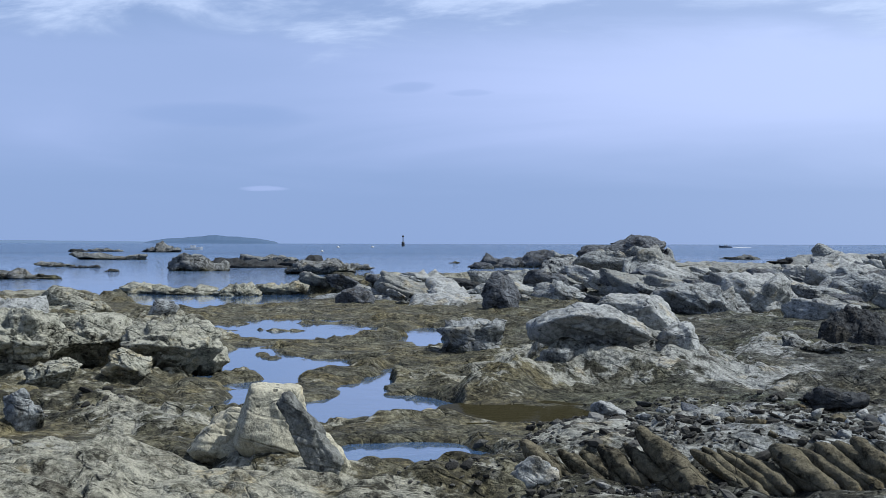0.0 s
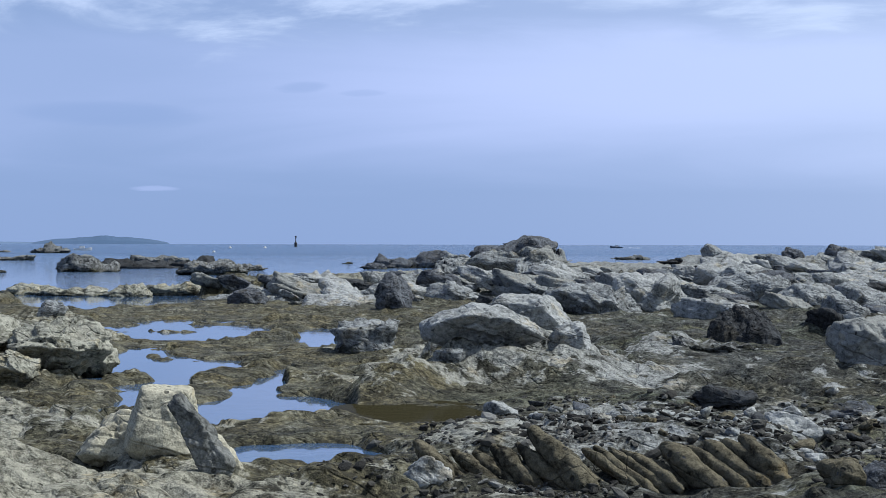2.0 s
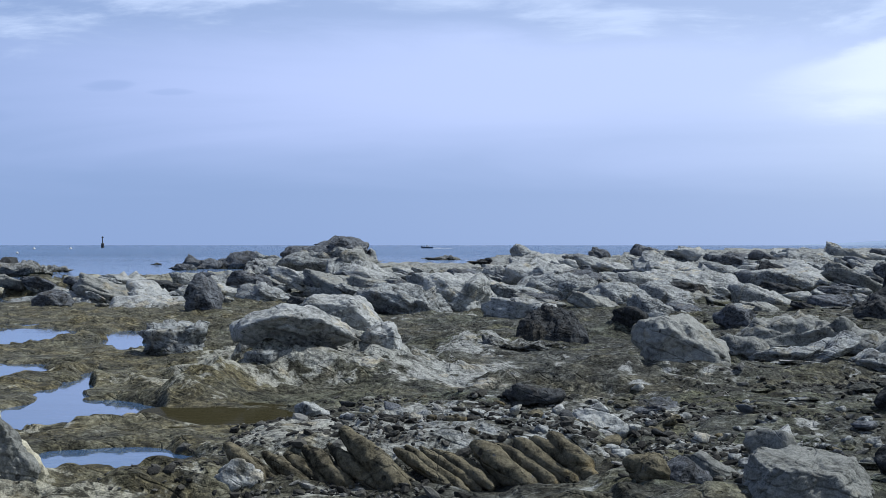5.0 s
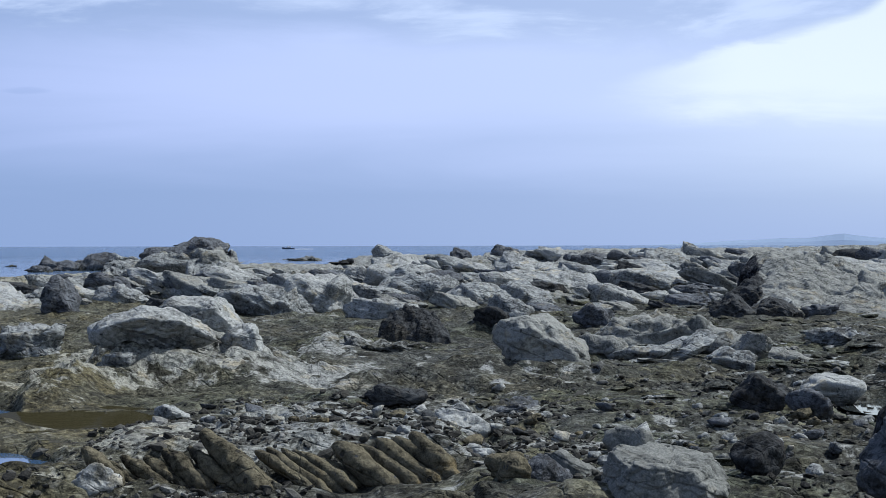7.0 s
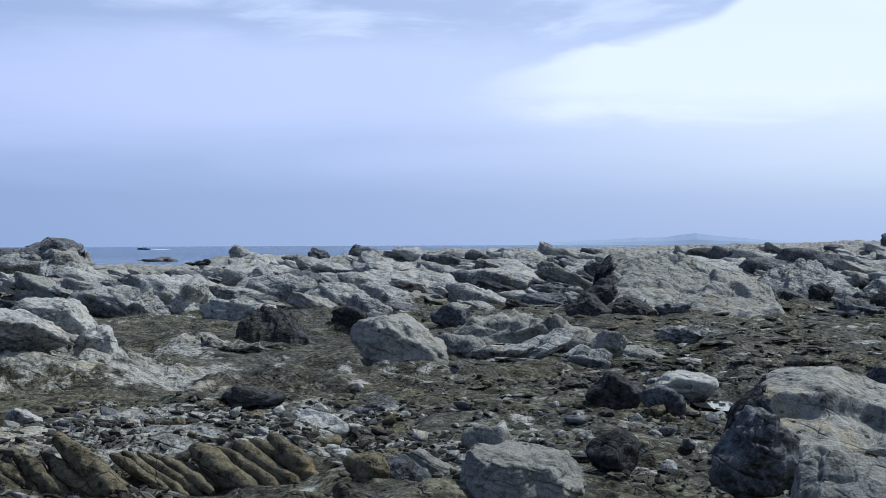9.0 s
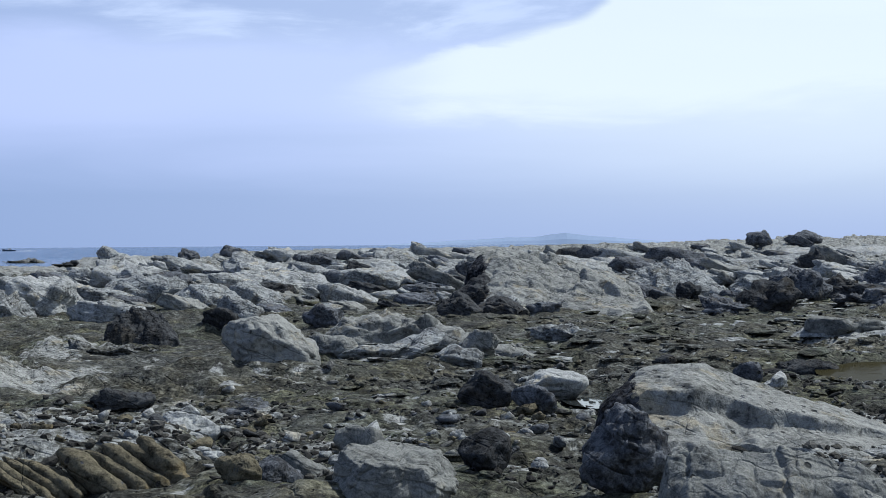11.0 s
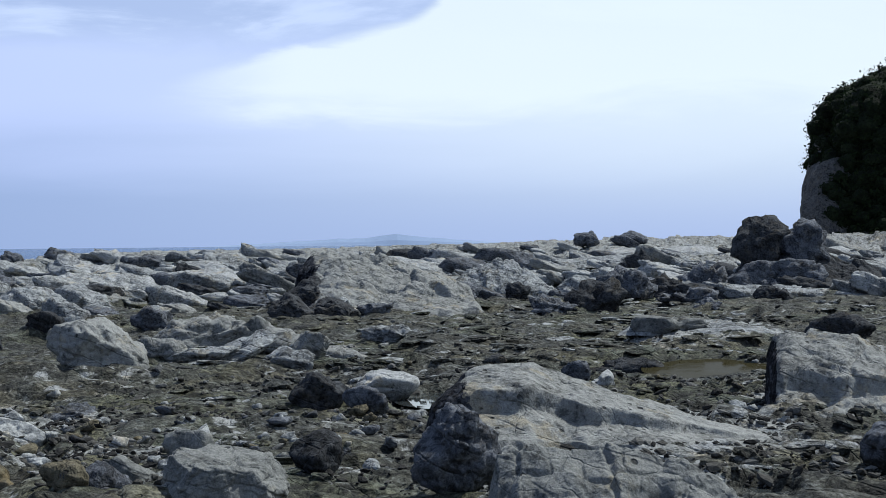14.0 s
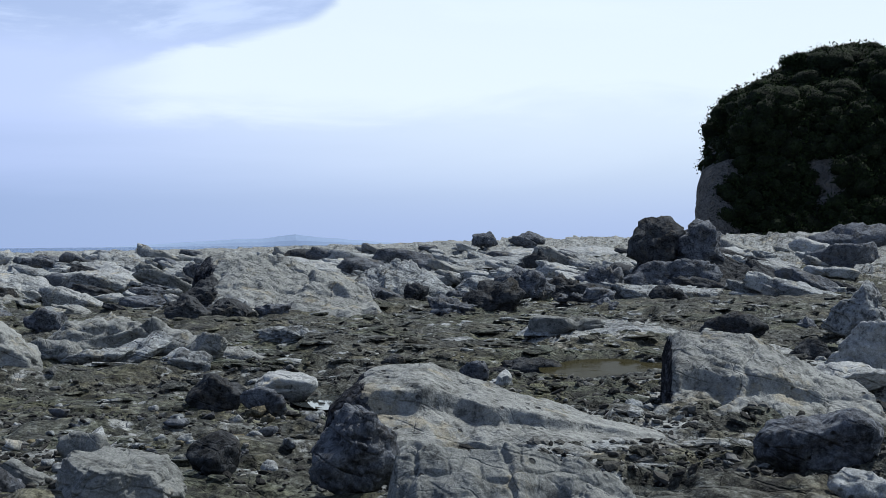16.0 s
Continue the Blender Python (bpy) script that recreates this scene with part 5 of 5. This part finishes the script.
def build_rubble(n=52000):
    rng = np.random.default_rng(21)
    b, e = np.radians(rng.uniform(-17, 52, n)), np.radians(rng.uniform(2.0, 9.4, n))
    d = EYE / np.tan(e)
    x, y = d * np.sin(b), d * np.cos(b)
    thick = fbm2(x / 2.4, y / 2.4, 91, 3) + 0.3 * np.clip((np.degrees(b) - 5) / 10, -1.5, 0.4) + 0.25 * smooth(4.6, 6.0, np.degrees(e)) * (np.degrees(b) > 3) + 0.3 * smooth(28, 34, np.degrees(b)) * smooth(4.5, 6.0, np.degrees(e))
    z = terrain(x, y)
    mound = (np.degrees(e) < 6.0) & (np.degrees(b) < 19)
    keep = (thick > rng.uniform(-0.1, 0.7, n) + 0.9 * mound) & (z > 0.02)
    x, y, z = x[keep], y[keep], z[keep]
    n = len(x)
    s = np.clip(0.013 * np.exp(0.6 * rng.normal(size=n)) * (0.7 + np.hypot(x, y) / 28), 0.008, 0.055)
    ball, tri = icosphere(1)
    v = ball[None] * rng.uniform(0.62, 1.15, (n, len(ball), 1)) * np.stack([rng.uniform(0.9, 1.9, n), rng.uniform(0.8, 1.3, n), rng.uniform(0.45, 0.95, n)], 1)[:, None]
    a = rng.uniform(0, 6.28, n)
    c, q = np.cos(a)[:, None], np.sin(a)[:, None]
    lean = rng.uniform(-0.5, 0.5, (n, 1))
    vx, vy, vz = v[..., 0], v[..., 1], v[..., 2] + lean * v[..., 0]
    v = np.stack([vx * c - vy * q, vx * q + vy * c, vz], -1) * s[:, None, None] + np.stack([x, y, z + 0.25 * s], 1)[:, None]
    me = bpy.data.meshes.new("rubble")
    me.from_pydata(v.reshape(-1, 3).tolist(), [], (np.arange(n)[:, None, None] * len(ball) + np.array(tri)[None]).reshape(-1, 3).tolist())
    me.materials.append(rubble_material())
    tagged(new("rubble", me), "small grey and brown stones strewn over the shelf", "rubble", kind="stuff")


build_rubble()


def build_plates(n=6200):
    """Thin worn plates of bedrock, half bedded in the weed flats, longer across the shelf than along it."""
    rng = np.random.default_rng(33)
    b, e = np.radians(rng.uniform(-3, 52, n)), np.radians(np.concatenate([rng.uniform(2.1, 5.6, n * 6 // 7), rng.uniform(5.4, 9.3, n - n * 6 // 7)]))
    d = EYE / np.tan(e)
    x, y = d * np.sin(b), d * np.cos(b)
    z = terrain(x, y)
    keep = (z > 0.04) & (z < 0.55) & (fbm2(x / 3.0, y / 3.0, 95, 3) > rng.uniform(-0.5, 0.45, n) + 1.1 * (1 - smooth(15, 25, np.degrees(b))))
    x, y, z, d = x[keep], y[keep], z[keep], d[keep]
    n = len(x)
    ball, tri = icosphere(2)
    flat = np.sign(ball) * np.abs(ball) ** np.array([0.8, 0.8, 0.6])
    w = np.clip(0.085 * np.exp(0.5 * rng.normal(size=n)) * (0.6 + d / 45), 0.04, 0.38)
    size = np.stack([w * rng.uniform(1.0, 1.9, n), w * rng.uniform(0.6, 1.1, n), rng.uniform(0.014, 0.036, n) * (0.8 + d / 60)], 1)
    v = flat[None] * rng.uniform(0.72, 1.12, (n, len(ball), 1)) * size[:, None]
    a = -np.arctan2(x, y) + rng.normal(0.25, 0.35, n)
    c, q = np.cos(a)[:, None], np.sin(a)[:, None]
    lx, ly = rng.normal(0.0, 0.10, (n, 1)), rng.normal(0.08, 0.10, (n, 1))
    vx, vy = v[..., 0], v[..., 1]
    vz = v[..., 2] + lx * vx + ly * vy
    v = np.stack([vx * c - vy * q, vx * q + vy * c, vz], -1) + np.stack([x, y, z + 0.35 * size[:, 2]], 1)[:, None]
    me = bpy.data.meshes.new("bedrock_plates")
    me.from_pydata(v.reshape(-1, 3).tolist(), [], (np.arange(n)[:, None, None] * len(ball) + np.array(tri)[None]).reshape(-1, 3).tolist())
    me.attributes.new("weed", "FLOAT", "POINT").data.foreach_set("value", np.repeat(rng.uniform(0.5, 1.15, n), len(ball)).astype(np.float32))
    me.materials.append(SHELF)
    tagged(new("bedrock_plates", me), "thin worn plates of weedy bedrock on the flats", "rock plates", kind="stuff")


build_plates()


# ---- cliff headland ----
def headland():
    b, d = 54.75, 168.0
    me = rock_mesh("headland", (62.0, 70.0, 36.4), [(-1, 0, 0, 1.0), (-0.92, 0, 0.394, 1.12), (-0.66, 0, 0.752, 1.153), (-0.443, 0, 0.897, 1.124), (0, 0, 1, 1.0), (0, -1, 0.25, 0.7),
                                                    (0, 1, 0, 1), (1, 0, 0, 1), (0, 0, -1, 1)], CLIFF, 77, level=6, edge=40, ball=0.6, lump=0.03, grain=0.012, crack=0.02, block=0.035, layer=0.004)
    ob = new("headland", me)
    ob.matrix_basis = pose(d * math.sin(radians(b)), d * math.cos(radians(b)), 0.0, 0, 0, -47)
    return tagged(ob, "dark shaded sea cliff overgrown with green scrub", "cliff")


def growth_material():
    m, nt, bsdf = material("cliff_undergrowth")
    pos = nt.nodes.new("ShaderNodeNewGeometry").outputs["Position"]
    k = noise_node(nt, 0.9, 9, 0.7, pos)
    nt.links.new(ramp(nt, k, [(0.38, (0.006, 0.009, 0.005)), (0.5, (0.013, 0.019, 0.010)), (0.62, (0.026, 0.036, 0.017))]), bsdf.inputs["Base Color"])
    bsdf.inputs["Roughness"].default_value, bsdf.inputs["Specular IOR Level"].default_value = 0.9, 0.1
    bump(nt, bsdf, k, 1.0, 1.2)
    return m


CLIFF = rock_material("cliff_rock", (0.15, 0.145, 0.138), (0.085, 0.082, 0.078), (0.03, 0.029, 0.028))


def leaf_material(name, a, b):
    m, nt, bsdf = material(name)
    geo = nt.nodes.new("ShaderNodeNewGeometry")
    nt.links.new(ramp(nt, geo.outputs["Random Per Island"], [(0.0, a), (1.0, b)]), bsdf.inputs["Base Color"])
    bsdf.inputs["Roughness"].default_value, bsdf.inputs["Specular IOR Level"].default_value = 1.0, 0.0
    return m


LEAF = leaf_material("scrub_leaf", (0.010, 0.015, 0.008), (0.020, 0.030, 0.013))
cliff = headland()


def leaves(name, centres, radii, per, size, mat, seed):
    """Clumps of small leaf blades round centres."""
    rng = np.random.default_rng(seed)
    n = len(centres) * per
    c = np.repeat(centres, per, 0)
    v = rng.normal(size=(n, 3))
    v /= np.linalg.norm(v, axis=1)[:, None]
    c = c + v * (np.repeat(radii, per) * rng.uniform(0.55, 1.05, n))[:, None] * np.array([1, 1, 0.8])
    a = rng.normal(size=(n, 3)); a /= np.linalg.norm(a, axis=1)[:, None]
    t = np.cross(a, v + 0.4 * rng.normal(size=(n, 3))); t /= np.linalg.norm(t, axis=1)[:, None]
    s = (size * rng.uniform(0.6, 1.3, n))[:, None]
    verts = np.stack([c - a * s, c + t * s * 0.45, c + a * s, c - t * s * 0.45], 1).reshape(-1, 3)
    me = bpy.data.meshes.new(name)
    me.from_pydata(verts.tolist(), [], np.arange(4 * n).reshape(-1, 4).tolist())
    me.materials.append(mat)
    return me


def scrub():
    """Rounded bushes pressed against the cliff, each a dark body set with small leaves."""
    rng = np.random.default_rng(8)
    me = cliff.data
    m = np.array(cliff.matrix_basis)
    co = np.empty(len(me.vertices) * 3); me.vertices.foreach_get("co", co)
    no = np.empty(len(me.vertices) * 3); me.vertices.foreach_get("normal", no)
    co = co.reshape(-1, 3) @ m[:3, :3].T + m[:3, 3]
    no = no.reshape(-1, 3) @ m[:3, :3].T
    toward = (co * no).sum(1) < 25 * np.linalg.norm(no, axis=1)
    bear = np.degrees(np.arctan2(co[:, 0], co[:, 1])) + 0.45 * noise3(co / 2.2, 5)
    z = co[:, 2] + 2.2 * noise3(co / 2.6, 6)
    bare = ((np.abs(bear - 44.35) < 0.75 - 0.05 * np.abs(z - 6)) & (z > 1.5) & (z < 10.5)) | ((np.abs(bear - 48.2) < 0.65 - 0.06 * np.abs(z - 7)) & (z > 4) & (z < 10)) | (z < 0.8) | ((bear < 44.0) & (z < 9.5))
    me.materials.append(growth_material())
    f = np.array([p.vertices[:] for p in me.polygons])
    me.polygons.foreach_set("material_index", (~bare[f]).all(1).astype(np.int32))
    pick = np.nonzero(toward & ~bare & (bear < 52.5))[0]
    pick = rng.choice(pick, min(900, len(pick)), False)
    r = rng.uniform(0.6, 1.6, len(pick)) * (0.8 + 0.5 * smooth(8, 17, co[pick, 2]))
    centre = co[pick] + no[pick] / np.linalg.norm(no[pick], axis=1)[:, None] * (0.05 * r)[:, None]
    ball, tri = icosphere(2)
    n = len(pick)
    v = ball[None] * (1 + 0.28 * noise3((ball[None] * 1.6 + centre[:, None] * 3.1).reshape(-1, 3), 9)).reshape(n, -1, 1) * 0.78 * r[:, None, None] * np.array([1, 1, 0.8]) + centre[:, None]
    body = bpy.data.meshes.new("scrub_bushes")
    body.from_pydata(v.reshape(-1, 3).tolist(), [], (np.arange(n)[:, None, None] * len(ball) + np.array(tri)[None]).reshape(-1, 3).tolist())
    body.polygons.foreach_set("use_smooth", np.ones(len(body.polygons), bool))
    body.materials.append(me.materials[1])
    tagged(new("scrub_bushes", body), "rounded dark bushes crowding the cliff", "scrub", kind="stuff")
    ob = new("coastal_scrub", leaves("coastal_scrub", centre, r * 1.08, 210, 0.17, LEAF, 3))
    tagged(ob, "dense dark green leaves covering the cliff", "scrub", kind="stuff")
    return co, no


cliff_co, cliff_no = scrub()
BARK = rock_material("bark", (0.10, 0.085, 0.07), (0.06, 0.05, 0.04), (0.03, 0.026, 0.02))


def tube(bm, a, b, ra, rb, n=7):
    """A tapered limb from a to b."""
    a, b = Vector(a), Vector(b)
    q = (b - a).to_track_quat("Z", "Y")
    rings = [[bm.verts.new(p + q @ Vector((r * math.cos(k * 6.2832 / n), r * math.sin(k * 6.2832 / n), 0))) for k in range(n)] for p, r in ((a, ra), (b, rb))]
    for k in range(n):
        bm.faces.new((rings[0][k], rings[0][(k + 1) % n], rings[1][(k + 1) % n], rings[1][k]))
    bm.faces.new(rings[1])


def cliff_tree(place, high, seed):
    rng = random.Random(seed)
    ob = new("tree")
    ob.matrix_basis = pose(*place, 0, 0, rng.uniform(0, 360))
    tagged(ob, "small wind-bent evergreen tree on the cliff top", "tree", "cliff trees")
    bm = bmesh.new()
    top = Vector((rng.uniform(-0.5, 0.5), rng.uniform(-0.5, 0.5), high * 0.6))
    tube(bm, (0, 0, -1.0), top, 0.16, 0.08)
    tips = [top]
    for k in range(6):
        tip = top + Vector((rng.uniform(-1, 1), rng.uniform(-1, 1), rng.uniform(-0.1, 0.6))) * high * 0.36
        tube(bm, top * rng.uniform(0.6, 1.0), tip, 0.06, 0.025, 5)
        tips.append(tip)
    me = bpy.data.meshes.new("trunk")
    bm.to_mesh(me); bm.free()
    me.materials.append(BARK)
    new("trunk", me).parent = ob
    c = np.array([tuple(p + Vector((rng.uniform(-1, 1), rng.uniform(-1, 1), rng.uniform(-0.6, 0.6))) * high * 0.16) for p in tips for _ in range(3)])
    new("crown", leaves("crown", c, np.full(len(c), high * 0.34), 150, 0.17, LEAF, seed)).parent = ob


crest = np.nonzero((cliff_no[:, 2] > 0.35) & (cliff_co[:, 2] > 13) & ((cliff_co * cliff_no).sum(1) < 60))[0]
tree_rng = np.random.default_rng(4)
for k, v in enumerate(tree_rng.choice(crest, 14, False)):
    cliff_tree(tuple(cliff_co[v] - np.array([0, 0, 0.8])), float(tree_rng.uniform(1.8, 3.0)), 40 + k)


# ---- out at sea ----
def lathe(profile, segments=14):
    """A turned solid from (radius, height) pairs."""
    bm = bmesh.new()
    rings = [[bm.verts.new((r * math.cos(2 * math.pi * k / segments), r * math.sin(2 * math.pi * k / segments), h)) for k in range(segments)] for r, h in profile]
    for a, b in zip(rings, rings[1:]):
        for k in range(segments):
            bm.faces.new((a[k], a[(k + 1) % segments], b[(k + 1) % segments], b[k]))
    bm.faces.new(rings[0][::-1]); bm.faces.new(rings[-1])
    return bm


def part(name, bm, mat, parent, label=""):
    me = bpy.data.meshes.new(name)
    bm.to_mesh(me); bm.free()
    me.materials.append(mat)
    ob = new(name, me)
    ob.parent = parent
    return tagged(ob, label)


def paint(name, colour, rough=0.5):
    m, nt, bsdf = material(name)
    pos = nt.nodes.new("ShaderNodeNewGeometry").outputs["Position"]
    c = ramp(nt, noise_node(nt, 2.0, 5, 0.6, pos), [(0.3, tuple(v * 0.75 for v in colour)), (0.7, colour)])
    nt.links.new(c, bsdf.inputs["Base Color"])
    bsdf.inputs["Roughness"].default_value = rough
    return m


BUOY = paint("weathered_buoy_paint", (0.42, 0.43, 0.45))
IRON, WHITE, NAVY = paint("dark_iron", (0.03, 0.03, 0.035)), paint("white_paint", (0.75, 0.75, 0.75)), paint("navy_paint", (0.04, 0.06, 0.10))


def at_sea(name, b, d, label, category):
    ob = new(name)
    ob.matrix_basis = pose(d * math.sin(radians(b)), d * math.cos(radians(b)), 0, 0, 0, -b)
    return tagged(ob, label, category)


beacon = at_sea("sea_beacon", -1.43, 900.0, "dark iron channel beacon standing in the sea", "beacon")
part("base", lathe([(0.85, -1), (0.85, 2.2), (0.7, 2.5), (0.25, 2.7)]), IRON, beacon)
part("pole", lathe([(0.28, 2.6), (0.22, 5.2)]), IRON, beacon)
part("topmark", lathe([(0.05, 5.1), (0.55, 5.3), (0.55, 6.0), (0.05, 6.3)]), IRON, beacon)


def boat(b, d, length, label, hull_paint, turn):
    ob = at_sea("motor_boat", b, d, label, "boat")
    ob.matrix_basis = ob.matrix_basis @ pose(0, 0, 0, 0, 0, turn)
    bm = bmesh.new()
    rows = []
    for k in range(9):
        u = k / 8
        w = 0.13 * length * min(1, 2.6 * (1 - u)) ** 0.6
        x, top = length * (u - 0.5), 0.10 * length * (1 + 0.7 * u * u)
        rows.append([bm.verts.new((x, -w, top)), bm.verts.new((x, -w * 0.75, 0.0)), bm.verts.new((x, 0, -0.06 * length)), bm.verts.new((x, w * 0.75, 0.0)), bm.verts.new((x, w, top))])
    for a, c in zip(rows, rows[1:]):
        for k in range(4):
            bm.faces.new((a[k], c[k], c[k + 1], a[k + 1]))
        bm.faces.new((a[4], c[4], c[0], a[0]))
    bm.faces.new(rows[0])
    part("hull", bm, hull_paint, ob)
    cb = bmesh.new()
    bmesh.ops.create_cube(cb, size=1, matrix=Matrix.Translation((-0.05 * length, 0, 0.17 * length)) @ Matrix.Diagonal((0.28 * length, 0.16 * length, 0.14 * length, 1)))
    bmesh.ops.bevel(cb, geom=cb.edges[:], offset=0.02 * length, segments=2, affect="EDGES")
    part("cabin", cb, WHITE, ob, "white wheelhouse")
    return ob


launch = boat(10.0, 780, 6.0, "small dark motor boat under way on the sea", NAVY, 186)
foam = bmesh.new()
bmesh.ops.create_icosphere(foam, subdivisions=3, radius=1, matrix=Matrix.Translation((-7.6, 0, 0.0)) @ Matrix.Diagonal((5.0, 0.6, 0.16, 1)))
part("wake", foam, WHITE, launch, "white foaming wake")
boat(-8.85, 420, 4.6, "small white motor boat near the reef", WHITE, -5)
for b, d in ((-4.32, 330.0), (-2.52, 640.0), (-3.75, 620.0)):
    ob = at_sea("mooring_buoy", b, d, "small white mooring buoy floating offshore", "buoy")
    s = d / 620
    part("float", lathe([(0.1 * s, -0.5 * s), (0.55 * s, -0.2 * s), (0.62 * s, 0.2 * s), (0.3 * s, 0.6 * s), (0.05 * s, 0.75 * s)]), BUOY, ob)


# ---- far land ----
# the blue haze of the air is mixed into these land colours
FAR_LAND = paint("far_wooded_land_hazed", (0.06, 0.112, 0.20), 1.0)
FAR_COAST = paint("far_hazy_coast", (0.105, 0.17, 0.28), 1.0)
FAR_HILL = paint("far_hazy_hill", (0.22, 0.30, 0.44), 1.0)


def far_land(name, label, b0, b1, high, d, mat, seed, peak=0.6, power=0.7):
    """A long low hill far out: a ridge of many cross sections."""
    bm = bmesh.new()
    rows = []
    for k in range(61):
        u = k / 60
        b = radians(b0 + (b1 - b0) * u)
        q = u / peak if u < peak else (1 - u) / (1 - peak)
        h = high * (max(q, 0) ** power) * (1 + 0.16 * noise.noise(Vector((u * 9, seed, 0))) + 0.06 * noise.noise(Vector((u * 40, seed, 3)))) + 0.1
        rows.append([bm.verts.new(((d + o) * math.sin(b), (d + o) * math.cos(b), z)) for o, z in ((-60, -1), (-40, h * 0.45), (0, h), (60, h * 0.8), (140, -1))])
    for a, c in zip(rows, rows[1:]):
        for k in range(4):
            bm.faces.new((a[k], a[k + 1], c[k + 1], c[k]))
    me = bpy.data.meshes.new(name)
    bm.to_mesh(me); bm.free()
    me.materials.append(mat)
    tagged(new(name, me), label, "far land", kind="structure")


far_land("backdrop", "wooded island far across the sea, blue haze in its colour", -10.6, -5.85, 20.0, 3900, FAR_LAND, 2, 0.55, 0.5)
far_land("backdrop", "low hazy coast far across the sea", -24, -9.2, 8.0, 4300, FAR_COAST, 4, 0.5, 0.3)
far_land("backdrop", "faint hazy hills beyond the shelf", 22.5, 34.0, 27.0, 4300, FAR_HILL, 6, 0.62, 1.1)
